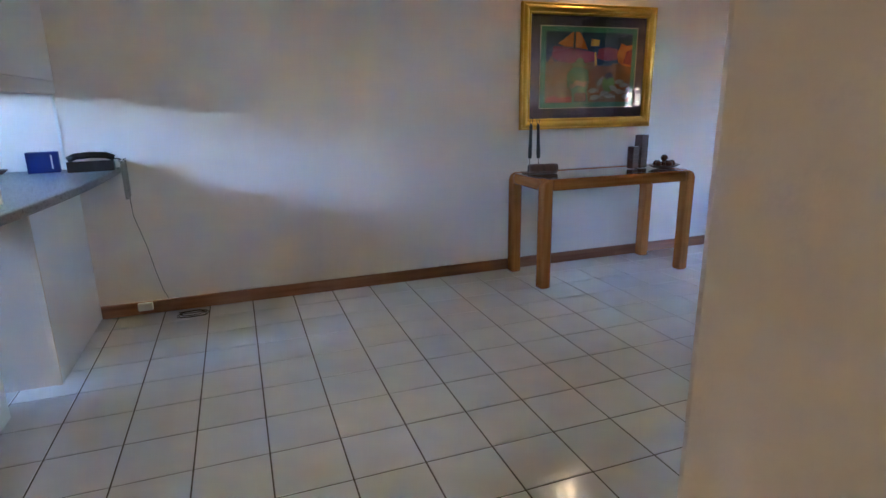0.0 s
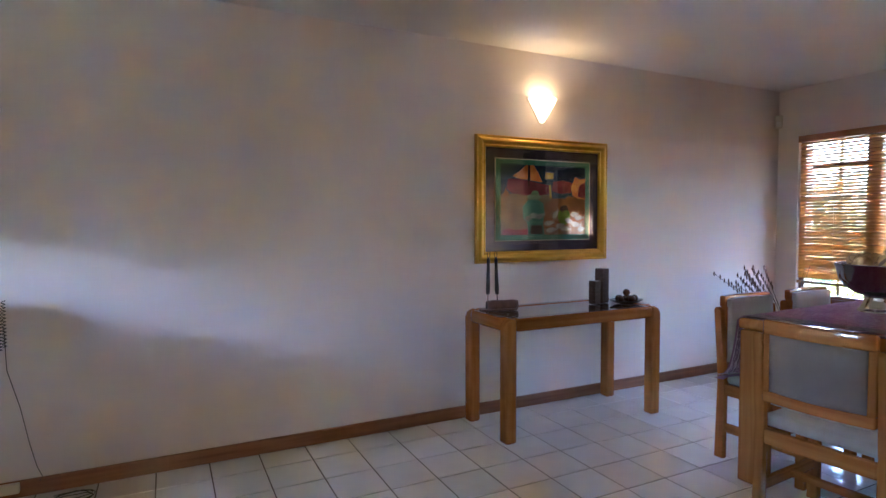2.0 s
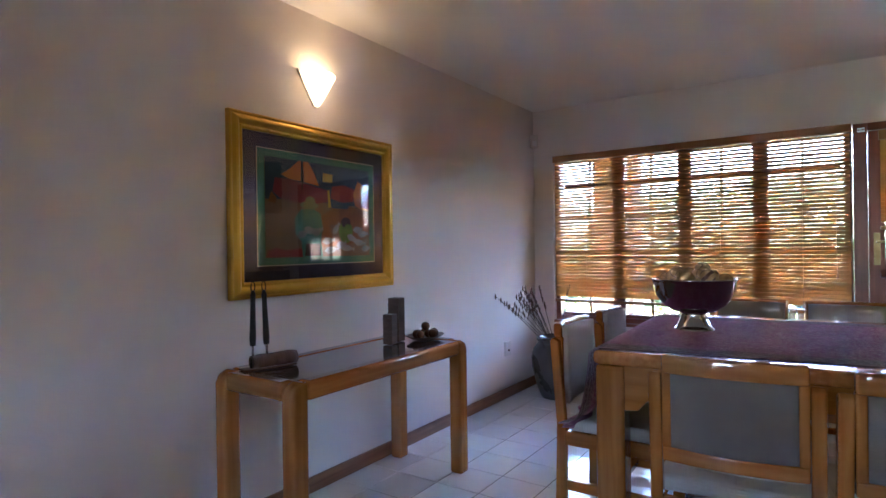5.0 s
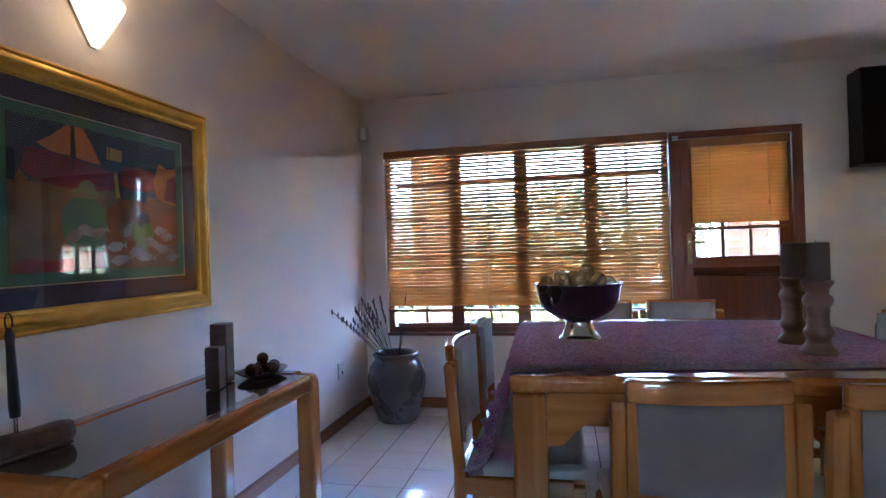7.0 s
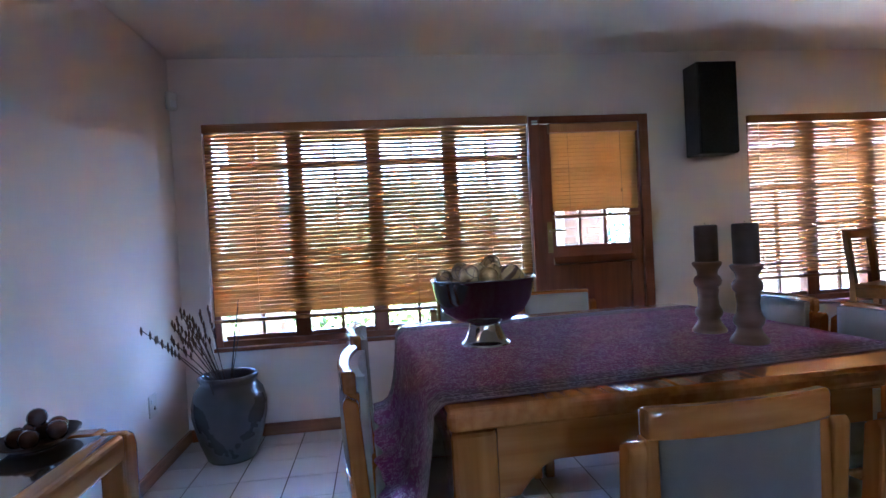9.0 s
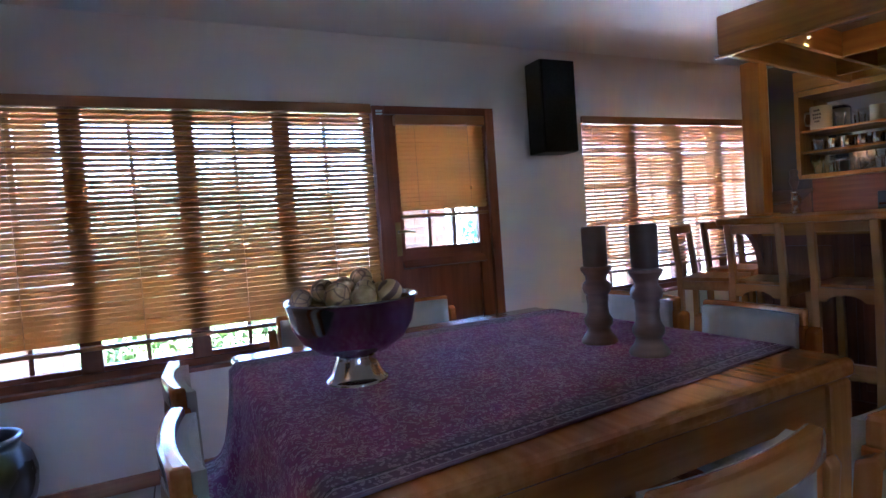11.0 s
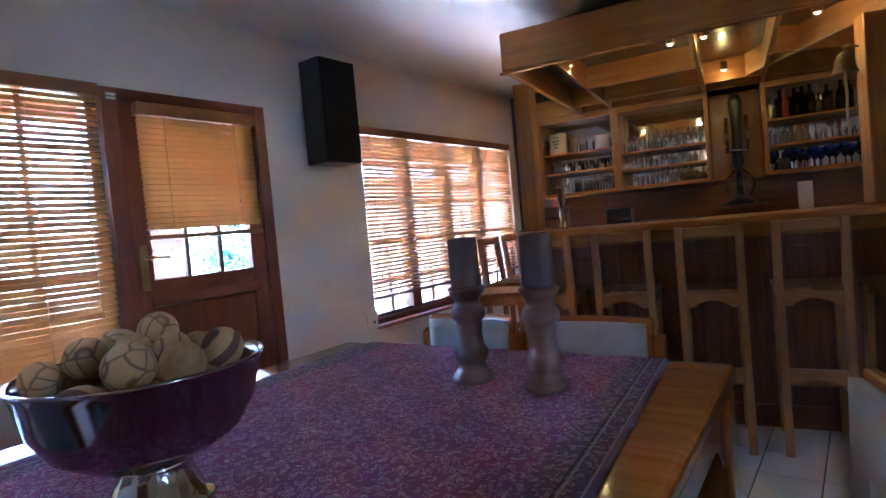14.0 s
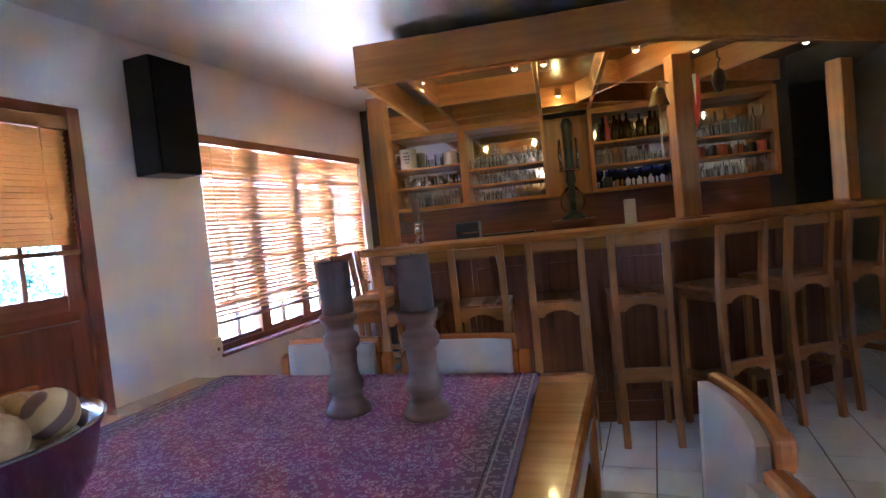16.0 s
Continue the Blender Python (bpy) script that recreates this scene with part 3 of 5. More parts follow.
# ---- wall fittings ----
pr = thing("motion_sensor", pose(5.235, NORTH - 0.035, 2.13, 0, 0, -45), "small white alarm sensor high on the corner", "sensor")
part("case", soften(boxed(-0.03, 0.03, -0.022, 0.022, -0.055, 0.055), 0.01, 3), PLASTIC, pr)
part("lens", soften(boxed(-0.02, 0.02, -0.027, -0.020, -0.042, 0.002), 0.004), WHITE, pr, "milky lens")


def outlet(m, label):
    o = thing("wall_outlet", m, label, "outlet")
    part("plate", boxed(-0.05, 0.05, -0.008, 0, -0.058, 0.058, bevel=0.003), PLASTIC, o)
    part("switch", boxed(-0.03, -0.012, -0.012, -0.008, 0.012, 0.036, bevel=0.002), WHITE, o)
    part("socket", soften(lathe([(0, 0), (0.010, 0), (0.012, 0.003), (0, 0.003)], 16, None, (0.012, 0, 0)), 0.0005), LABEL, o).matrix_local = pose(0, -0.008, -0.015, 90)
    return o


outlet(pose(4.755, NORTH, 0.39), "white wall socket plate on the plastered wall")
outlet(pose(EAST, -0.005, 0.655, 0, 0, -90) @ pose(0, 0, 0), "white socket plate beside the window")
jk = thing("phone_jack", pose(-0.257, NORTH - 0.018, 0.052), "white telephone jack on the skirting board", "phone jack")
part("body", boxed(-0.04, 0.04, -0.028, 0, -0.022, 0.024, bevel=0.005), PLASTIC, jk)

# ---- sconce ----
sc = thing("wall_sconce", pose(2.72, NORTH, 1.938), "lit triangular plaster uplighter on the wall", "wall lamp")
bm = bmesh.new()
n, rows = 14, []
for k, (h, r) in enumerate(((0.0, 0.013), (0.03, 0.034), (0.075, 0.062), (0.115, 0.086), (0.152, 0.108))):
    rows.append([bm.verts.new((r * math.cos(math.pi * j / n), -0.012 - 0.8 * r * math.sin(math.pi * j / n), h + (0.010 if k == 4 else 0) * math.sin(math.pi * j / n))) for j in range(n + 1)])
for a, b in zip(rows, rows[1:]):
    for j in range(n):
        bm.faces.new((a[j + 1], a[j], b[j], b[j + 1])).smooth = True
bmesh.ops.solidify(bm, geom=bm.faces[:], thickness=0.005)
part("shade", bm, SHADE, sc, "glowing alabaster half bowl")
part("back_plate", prism(bmesh.new(), [(-0.118, 0.166), (0.110, 0.166), (0.012, 0.0), (-0.014, 0.0)], "y", -0.011, -0.001), WHITE, sc)
lamp("sconce_bulb", (2.72, NORTH - 0.075, 2.06), 0.036, (1.0, 0.66, 0.30), 0.03)

# ---- painting ----
PX0, PX1, PZ0, PZ1 = 2.198, 3.29, 0.996, 1.828
pic = thing("framed_painting", pose((PX0 + PX1) / 2, NORTH - 0.004, (PZ0 + PZ1) / 2), "large harbour painting behind glass in a gold frame", "painting")
hw, hh, fw = (PX1 - PX0) / 2, (PZ1 - PZ0) / 2, 0.075
prof = [(0.0, 0.0), (0.0, 0.024), (0.004, 0.030), (0.010, 0.031), (0.014, 0.026), (0.019, 0.030), (0.027, 0.037), (0.036, 0.039), (0.044, 0.035), (0.051, 0.026), (0.056, 0.021), (0.060, 0.021), (0.063, 0.024), (0.068, 0.023), (fw, 0.014), (fw, 0.0)]
for name, w, h, rz in (("frame_top", hw, hh, 0), ("frame_bottom", hw, hh, 180), ("frame_side", hh, hw, 90), ("frame_side", hh, hw, 270)):
    fb = bmesh.new()
    a = [fb.verts.new((-w + i, -d, h - i)) for i, d in prof]
    c = [fb.verts.new((w - i, -d, h - i)) for i, d in prof]
    for k in range(len(prof) - 1):
        fb.faces.new((a[k], a[k + 1], c[k + 1], c[k]))
    fb.faces.new((a[-1], a[0], c[0], c[-1]))
    bmesh.ops.recalc_face_normals(fb, faces=fb.faces[:])
    part(name, fb, GOLD, pic).matrix_local = pose(0, 0, 0, 0, rz, 0)
part("outer_mat", boxed(-hw + 0.07, hw - 0.07, -0.008, -0.001, -hh + 0.07, hh - 0.07), NAVY, pic, "navy mat board")
mw, mh = hw - 0.153, hh - 0.146
part("mat_bevel", boxed(-mw - 0.004, mw + 0.004, -0.0095, -0.0082, -mh - 0.004, mh + 0.004), CREAM, pic, "thin pale bevel")
part("inner_mat", boxed(-mw, mw, -0.0102, -0.0097, -mh, mh), GREENMAT, pic, "green inner mat")
aw, ah = mw - 0.04, mh - 0.035


def paint(name, col, col2=None):
    return material(name, col, 0.7, 0, col2 or tuple(c * 0.7 for c in col), 12, 5)


def patch(poly, mat, depth, name="painted_shape"):
    """A flat painted shape; poly in fractions of the picture from its lower left corner."""
    part(name, prism(bmesh.new(), [(-aw + 2 * aw * x, -ah + 2 * ah * z) for x, z in poly], "y", -depth, -depth + 0.0004), mat, pic)


def blob(cx, cz, rx, rz, n=14, turn=0.0):
    return [(cx + rx * math.cos(2 * math.pi * k / n + turn), cz + rz * math.sin(2 * math.pi * k / n + turn)) for k in range(n)]


P_SKY, P_RED = paint("paint_sky", (0.012, 0.03, 0.085), (0.018, 0.055, 0.11)), paint("paint_red", (0.26, 0.03, 0.035), (0.17, 0.018, 0.045))
P_OR, P_SAND = paint("paint_orange", (0.55, 0.20, 0.035), (0.42, 0.10, 0.02)), paint("paint_sand", (0.20, 0.125, 0.085), (0.14, 0.085, 0.06))
P_TEAL, P_HAT = paint("paint_teal", (0.03, 0.15, 0.13), (0.05, 0.20, 0.17)), paint("paint_hat", (0.17, 0.22, 0.14), (0.10, 0.13, 0.08))
P_GREEN, P_FISH = paint("paint_green", (0.13, 0.24, 0.03), (0.05, 0.11, 0.02)), paint("paint_fish", (0.34, 0.35, 0.34), (0.16, 0.17, 0.19))
P_DARK, P_YEL = paint("paint_dark", (0.035, 0.022, 0.03)), paint("paint_yellow", (0.52, 0.31, 0.04))
P_MAG, P_RUST = paint("paint_magenta", (0.20, 0.022, 0.055), (0.13, 0.015, 0.05)), paint("paint_rust", (0.24, 0.09, 0.03), (0.15, 0.055, 0.025))
P_SEA = paint("paint_sea", (0.012, 0.045, 0.14), (0.02, 0.06, 0.10))
part("picture", boxed(-aw, aw, -0.0118, -0.0105, -ah, ah), P_SAND, pic, "sandy quay with boats and fish")
patch([(0, 0.58), (0.3, 0.60), (0.6, 0.58), (1, 0.56), (1, 1), (0, 1)], P_SKY, 0.0123)
patch([(0.50, 0.10), (0.48, 0.42), (0.62, 0.55), (1, 0.56), (1, 0.22), (0.8, 0.14)], P_RUST, 0.0123)
patch([(0.56, 0.61), (0.78, 0.60), (0.76, 0.53), (0.60, 0.53)], P_SEA, 0.0126)
patch([(0.58, 0.64), (0.60, 0.77), (0.72, 0.80), (0.84, 0.76), (0.82, 0.62), (0.7, 0.60)], P_RED, 0.0128)
patch([(0.06, 0.66), (0.08, 0.80), (0.18, 0.80), (0.34, 0.77), (0.55, 0.72), (0.56, 0.60), (0.42, 0.56), (0.24, 0.57), (0.12, 0.60)], P_MAG, 0.0130)
patch([(0.55, 0.72), (0.57, 0.73), (0.585, 0.54), (0.56, 0.53)], P_YEL, 0.0133)
patch([(0.13, 0.84), (0.20, 0.90), (0.285, 1.0), (0.305, 1.0), (0.30, 0.79), (0.20, 0.80)], P_OR, 0.0134)
patch([(0.325, 1.0), (0.37, 1.0), (0.42, 0.90), (0.47, 0.76), (0.33, 0.785)], P_OR, 0.0134)
patch([(0.306, 0.70), (0.316, 0.70), (0.322, 1.0), (0.312, 1.0)], P_DARK, 0.0138)
patch([(0.505, 0.815), (0.60, 0.81), (0.605, 0.90), (0.51, 0.91)], P_YEL, 0.0134)
patch([(0.518, 0.82), (0.526, 0.82), (0.528, 0.91), (0.52, 0.91)], P_RUST, 0.0137)
patch([(0.84, 0.58), (0.82, 0.70), (0.87, 0.86), (0.93, 0.82), (1, 0.84), (1, 0.52), (0.90, 0.54)], P_OR, 0.0133)
patch([(0.90, 0.56), (0.93, 0.74), (1, 0.78), (1, 0.54)], P_RED, 0.0136)
patch([(0.02, 0.56), (0.05, 0.66), (0.09, 0.60), (0.08, 0.54)], P_RUST, 0.0133)
patch([(0.0, 0.0), (0.02, 0.07), (0.09, 0.10), (0.15, 0.07), (0.30, 0.09), (0.33, 0.0)], P_RED, 0.0128)
patch([(0.31, 0.0), (0.30, 0.16), (0.25, 0.24), (0.24, 0.40), (0.30, 0.50), (0.40, 0.52), (0.48, 0.46), (0.50, 0.32), (0.48, 0.16), (0.50, 0.0)], P_TEAL, 0.0138)
patch(blob(0.375, 0.545, 0.085, 0.04), P_HAT, 0.0143)
patch(blob(0.385, 0.59, 0.045, 0.05), P_HAT, 0.0147)
patch([(0.33, 0.01), (0.34, 0.14), (0.47, 0.14), (0.48, 0.01)], P_DARK, 0.0140)
patch(blob(0.735, 0.27, 0.075, 0.13), P_GREEN, 0.0138)
patch(blob(0.735, 0.38, 0.05, 0.06), P_DARK, 0.0143)
patch(blob(0.755, 0.33, 0.03, 0.03), P_GREEN, 0.0146)
patch([(0.58, 0.26), (0.57, 0.34), (0.66, 0.36), (0.67, 0.22), (0.60, 0.20)], P_SAND, 0.0136)
for fx, fz, ft, ln in ((0.31, 0.24, 0.3, 0.11), (0.38, 0.28, -0.2, 0.12), (0.45, 0.27, 0.4, 0.10), (0.63, 0.30, 0.9, 0.10), (0.58, 0.07, 0.12, 0.14), (0.55, 0.17, 0.1, 0.12), (0.95, 0.08, 0.1, 0.10), (0.80, 0.20, -0.3, 0.12), (0.74, 0.09, -0.12, 0.15), (0.88, 0.15, -0.1, 0.13), (0.92, 0.25, 0.05, 0.12), (0.86, 0.30, 0.1, 0.10), (0.68, 0.13, 0.2, 0.1)):
    c, s_ = math.cos(ft), math.sin(ft)
    patch([(fx + c * u * ln - s_ * v * 0.05, fz + 1.6 * (s_ * u * ln + c * v * 0.05)) for u, v in ((-0.5, 0), (-0.2, 0.5), (0.25, 0.35), (0.4, 0.05), (0.55, 0.4), (0.55, -0.4), (0.4, -0.05), (0.2, -0.4), (-0.2, -0.5))], P_FISH, 0.0152, "painted_fish")
pg = part("picture_glass", boxed(-hw + 0.068, hw - 0.068, -0.019, -0.0165, -hh + 0.068, hh - 0.068), GLASSY, pic, "clear picture glass")
pg.visible_shadow = False

# ---- console table ----
con = thing("console_table", pose(2.705, 3.545, 0), "honey oak console table with rounded corners and a smoked glass top", "table")
CW, CD, CH, LG = 0.60, 0.245, 0.715, 0.075


for sx in (-1, 1):
    for sy in (-1, 1):
        lg = bmesh.new()
        prism(lg, [(0, 0), (0, CH - 0.05), (0.015, CH - 0.015), (0.05, CH), (LG, CH), (LG, 0)], "y", 0, LG)
        soften(lg, 0.014, 3)
        part("leg", lg, OAKZ, con).matrix_local = pose(sx * CW, sy * CD, 0, 0, 0, 0) @ Matrix.Diagonal((-sx, -sy, 1, 1))
for sy in (-1, 1):
    part("rail", boxed(-CW + LG, CW - LG, sy * CD - sy * LG, sy * CD, CH - 0.075, CH, bevel=0.016, seg=3), OAKX, con)
for sx in (-1, 1):
    part("end_rail", boxed(sx * CW - sx * LG, sx * CW, -CD + LG, CD - LG, CH - 0.075, CH, bevel=0.016, seg=3), OAKY, con)
part("glass_top", boxed(-CW + LG - 0.008, CW - LG + 0.008, -CD + LG - 0.008, CD - LG + 0.008, CH - 0.012, CH - 0.004), SMOKED, con, "smoked glass panel")
TOP = CH

# braai tools on a log stand
ts = thing("tool_stand", pose(2.285, 3.645, TOP, 0, 0, -14), "dark wooden log stand holding two long tools with leather handles", "tool stand")
lb = bmesh.new()
lathe([(0, -0.10), (0.028, -0.10), (0.032, -0.06), (0.030, 0.0), (0.033, 0.07), (0.028, 0.10), (0, 0.10)], 14, lb)
part("log", lb, DARKWOOD, ts).matrix_local = pose(0.01, 0, 0.03, 0, 90, 0)
part("base", boxed(-0.13, 0.1, -0.035, 0.035, 0, 0.008, bevel=0.003), DARKWOOD, ts)
for tx, tilt in ((-0.085, 1), (-0.02, -2)):
    tb = bmesh.new()
    tube(tb, [(0, -0.006, 0.008), (0, -0.006, 0.16)], 0.0022, 6)
    tube(tb, [(0, 0.006, 0.008), (0, 0.006, 0.16)], 0.0022, 6)
    t_ = part("prong", tb, CHROME, ts)
    t_.matrix_local = pose(tx, 0, 0, 0, tilt, 0)
    hb = bmesh.new()
    lathe([(0, 0.10), (0.012, 0.10), (0.014, 0.13), (0.012, 0.2), (0.010, 0.29), (0.012, 0.31), (0.006, 0.33), (0, 0.33)], 10, hb)
    lathe([(0, 0.0), (0.013, 0.0), (0.012, 0.04), (0.006, 0.05), (0, 0.05)], 10, hb)
    part("handle", hb, BLACK, ts, "black leather handle").matrix_local = pose(tx, 0, 0, 0, tilt, 0)
    lo = bmesh.new()
    tube(lo, [(0.004 * math.cos(a) * 2.2, 0, 0.345 + 0.022 * math.sin(a)) for a in [2 * math.pi * k / 12 for k in range(13)]], 0.0022, 5)
    part("loop", lo, BLACK, ts).matrix_local = pose(tx, 0, 0, 0, tilt, 0)

for x, y, h, w in ((3.07, 3.60, 0.232, 0.066), (2.98, 3.57, 0.155, 0.055)):
    cb = thing("block_candle", pose(x, y, TOP, 0, 0, 8), "square carved dark brown wooden block", "ornament", "blocks on the console table")
    part("block", boxed(-w / 2, w / 2, -w / 2, w / 2, 0, h, bevel=0.003), DARKWOOD, cb)
    gb = bmesh.new()
    for k in range(int(h / 0.022) - 1):
        box(gb, -w / 2 - 0.001, -w / 2 + 0.012, -w / 2 - 0.001, w / 2 + 0.001, 0.018 + k * 0.022, 0.026 + k * 0.022, bevel=0.001)
    part("carving", gb, DARKWOOD, cb)

pl = thing("wooden_dish", pose(3.195, 3.50, TOP), "dark wooden leaf-shaped dish", "dish")
dsh = lathe([(0, 0), (0.05, 0), (0.075, 0.006), (0.105, 0.022), (0.107, 0.025), (0.072, 0.011), (0.045, 0.006), (0, 0.006)], 26)
part("dish", dsh, DARKWOOD, pl).matrix_local = Matrix.Diagonal((1.15, 0.85, 1, 1))
for k in range(8):
    a = k * 2.4
    r = 0.023 + 0.0015 * (k % 3)
    q = (0.0, 0.0, 0.046) if k == 7 else (0.055 * math.cos(a) * (0.4 if k == 0 else 1), 0.044 * math.sin(a), 0.006)
    solid("wooden_ball", lathe([(r * math.sin(math.pi * j / 8), r - r * math.cos(math.pi * j / 8)) for j in range(9)], 14), DARKGLOSS, "polished dark wooden ball lying in the dish", "ball", "balls in the dish", m=pose(3.195 + q[0], 3.50 + q[1], TOP + q[2]))

# ---- clay pot with dry branches ----
pot = thing("clay_pot", pose(4.965, 3.485, 0), "large dark grey glazed clay pot on the floor", "pot")
part("body", lathe([(0, 0), (0.125, 0), (0.135, 0.012), (0.175, 0.12), (0.205, 0.25), (0.208, 0.32), (0.19, 0.39), (0.158, 0.43), (0.150, 0.445), (0.165, 0.462), (0.168, 0.478), (0.155, 0.486), (0.14, 0.475), (0.135, 0.44), (0.17, 0.38), (0.18, 0.25), (0.11, 0.03), (0, 0.03)], 40), POT, pot)
random.seed(7)
for k in range(17):
    lean = Vector((random.uniform(-0.50, -0.18), random.uniform(-0.02, 0.14), random.uniform(0.30, 0.44))) if k < 13 else Vector((random.uniform(0.02, 0.16), random.uniform(-0.08, 0.05), random.uniform(0.33, 0.42)))
    p0 = Vector((4.965 + random.uniform(-0.05, 0.08), 3.485 + random.uniform(-0.07, 0.05), 0.035))
    p1 = Vector((4.965 + lean.x * 0.35 + random.uniform(-0.02, 0.02), 3.485 + lean.y * 0.35, 0.48))
    p2 = p1 + lean * 0.5 + Vector((random.uniform(-0.01, 0.01), 0, 0.01))
    p3 = p1 + lean
    st = thing("dry_branch", pose(0, 0, 0), "thin dry branch with dark seed pods standing in the pot", "dry branch", "branches in the pot")
    part("stem", tube(bmesh.new(), [p0, p1, p2, p3], 0.0035, 6, 0.0018), TWIG, st)
    if k < 13:
        for j in range(6):
            c = p2.lerp(p3, 0.18 + 0.16 * j) + Vector((random.uniform(-0.008, 0.008), random.uniform(-0.008, 0.008), 0))
            part("seed_pod", lathe([(0, -0.022), (0.004, -0.012), (0.006, 0.002), (0.004, 0.016), (0, 0.024)], 7, None, c), DARKWOOD, st)

# ---- dining table ----
# the table and its cloth stand turned by a little over two degrees
TABLE = pose(3.62, 1.77, 0, 0, 0, 2.4)
TX0, TX1, TY0, TY1, TZ = -0.71, 0.71, -0.715, 0.715, 0.80
tab = thing("dining_table", TABLE, "large square honey oak dining table, glossy", "table")
tw, td = (TX1 - TX0) / 2, (TY1 - TY0) / 2
part("tabletop", boxed(-tw, tw, -td, td, TZ - 0.055, TZ, bevel=0.018, seg=3), OAKX, tab)
for sx in (-1, 1):
    for sy in (-1, 1):
        part("leg", boxed(sx * tw - sx * 0.008, sx * tw - sx * 0.118, sy * td - sy * 0.008, sy * td - sy * 0.118, 0, TZ - 0.056, bevel=0.012, seg=2), OAKZ, tab)
AP = TZ - 0.056


def apron_poly(half):
    pts = [(-half, AP), (half, AP), (half, AP - 0.17), (half - 0.05, AP - 0.165)]
    pts += [(half - 0.05 - 0.10 * k / 6, AP - 0.165 + 0.075 * math.sin(math.pi / 2 * k / 6)) for k in range(1, 7)]
    pts += [(-x, z) for x, z in reversed(pts[3:])] + [(-half, AP - 0.17)]
    return pts


for sy in (-1, 1):
    part("apron", prism(bmesh.new(), apron_poly(tw - 0.119), "y", sy * (td - 0.045), sy * (td - 0.02)), OAKX, tab)
for sx in (-1, 1):
    part("apron", prism(bmesh.new(), apron_poly(td - 0.119), "x", sx * (tw - 0.045), sx * (tw - 0.02)), OAKY, tab)

# ---- dining chairs ----
def arc_slab(bm, half, y, sag, thick, z0, z1, n=10, lean=0.0, puff=0.0):
    """A board that bows backwards along x; puff swells its front and back like a cushion."""
    rows = []
    zs = [z0 + (z1 - z0) * k / 6 for k in range(7)] if puff else [z0, z1]
    for front in (1, 0):
        grid = []
        for k in range(n + 1):
            x = -half + 2 * half * k / n
            col = []
            for z in zs:
                fx, fz = 1 - abs(x / half) ** 4, 1 - abs(2 * (z - z0) / (z1 - z0) - 1) ** 4
                off = puff * fx * fz if puff else 0
                yy = y - sag * (1 - (x / half) ** 2) - lean * z + (thick / 2 + off) * (1 if front else -1)
                col.append(bm.verts.new((x, yy, z)))
            grid.append(col)
        rows.append(grid)
    f, b = rows
    m = len(zs)
    for k in range(n):
        for j in range(m - 1):
            bm.faces.new((f[k][j], f[k][j + 1], f[k + 1][j + 1], f[k + 1][j])).smooth = True
            bm.faces.new((b[k][j], b[k + 1][j], b[k + 1][j + 1], b[k][j + 1])).smooth = True
        bm.faces.new((f[k][0], f[k + 1][0], b[k + 1][0], b[k][0]))
        bm.faces.new((f[k][m - 1], b[k][m - 1], b[k + 1][m - 1], f[k + 1][m - 1]))
    for j in range(m - 1):
        bm.faces.new((f[0][j], b[0][j], b[0][j + 1], f[0][j + 1]))
        bm.faces.new((f[n][j], f[n][j + 1], b[n][j + 1], b[n][j]))
    bmesh.ops.recalc_face_normals(bm, faces=bm.faces[:])
    return bm


def dining_chair(m, label):
    """Faces +y; its back stands at y = -0.21."""
    c = thing("dining_chair", m, label, "chair", "chairs round the dining table")
    for sx in (-1, 1):
        lg = bmesh.new()
        prism(lg, [(-0.19, 0), (-0.24, 0), (-0.228, 0.42), (-0.255, 0.775), (-0.245, 0.79), (-0.215, 0.775), (-0.188, 0.42)], "x", sx * 0.2, sx * 0.238)
        soften(lg, 0.006, 2)
        part("back_leg", lg, OAKZ, c)
        part("front_leg", boxed(sx * 0.185, sx * 0.23, 0.18, 0.225, 0, 0.375, bevel=0.007), OAKZ, c)
        part("side_stretcher", boxed(sx * 0.197, sx * 0.222, -0.20, 0.19, 0.14, 0.185, bevel=0.005), OAKY, c)
        part("side_rail", boxed(sx * 0.195, sx * 0.232, -0.19, 0.185, 0.335, 0.395, bevel=0.006), OAKY, c)
    part("stretcher", boxed(-0.2, 0.2, -0.02, 0.01, 0.15, 0.18, bevel=0.004), OAKX, c)
    part("front_rail", boxed(-0.19, 0.19, 0.19, 0.222, 0.335, 0.395, bevel=0.006), OAKX, c)
    part("rear_rail", boxed(-0.2, 0.2, -0.225, -0.195, 0.335, 0.395, bevel=0.006), OAKX, c)
    part("seat", boxed(-0.225, 0.225, -0.185, 0.235, 0.395, 0.45, bevel=0.02, seg=3), FABRIC, c, "beige upholstered seat")
    part("top_rail", soften(arc_slab(bmesh.new(), 0.198, -0.215, 0.022, 0.036, 0.785, 0.845, lean=0.025), 0.01, 2, 0.7), OAKX, c)
    part("lower_rail", soften(arc_slab(bmesh.new(), 0.198, -0.215, 0.022, 0.034, 0.515, 0.56, lean=0.025), 0.006, 2, 0.7), OAKX, c)
    for sx in (-1, 1):
        part("back_stile", boxed(sx * 0.17, sx * 0.199, -0.246, -0.212, 0.555, 0.79, bevel=0.006), OAKZ, c)
    part("back_panel", arc_slab(bmesh.new(), 0.171, -0.222, 0.022, 0.014, 0.556, 0.79, lean=0.025, puff=0.006), BACKFAB, c, "beige upholstered back panel with shade put into its colour")
    part("back_pad", arc_slab(bmesh.new(), 0.182, -0.186, 0.022, 0.022, 0.50, 0.828, lean=0.025, puff=0.014), FABRIC, c, "beige padded back")
    return c


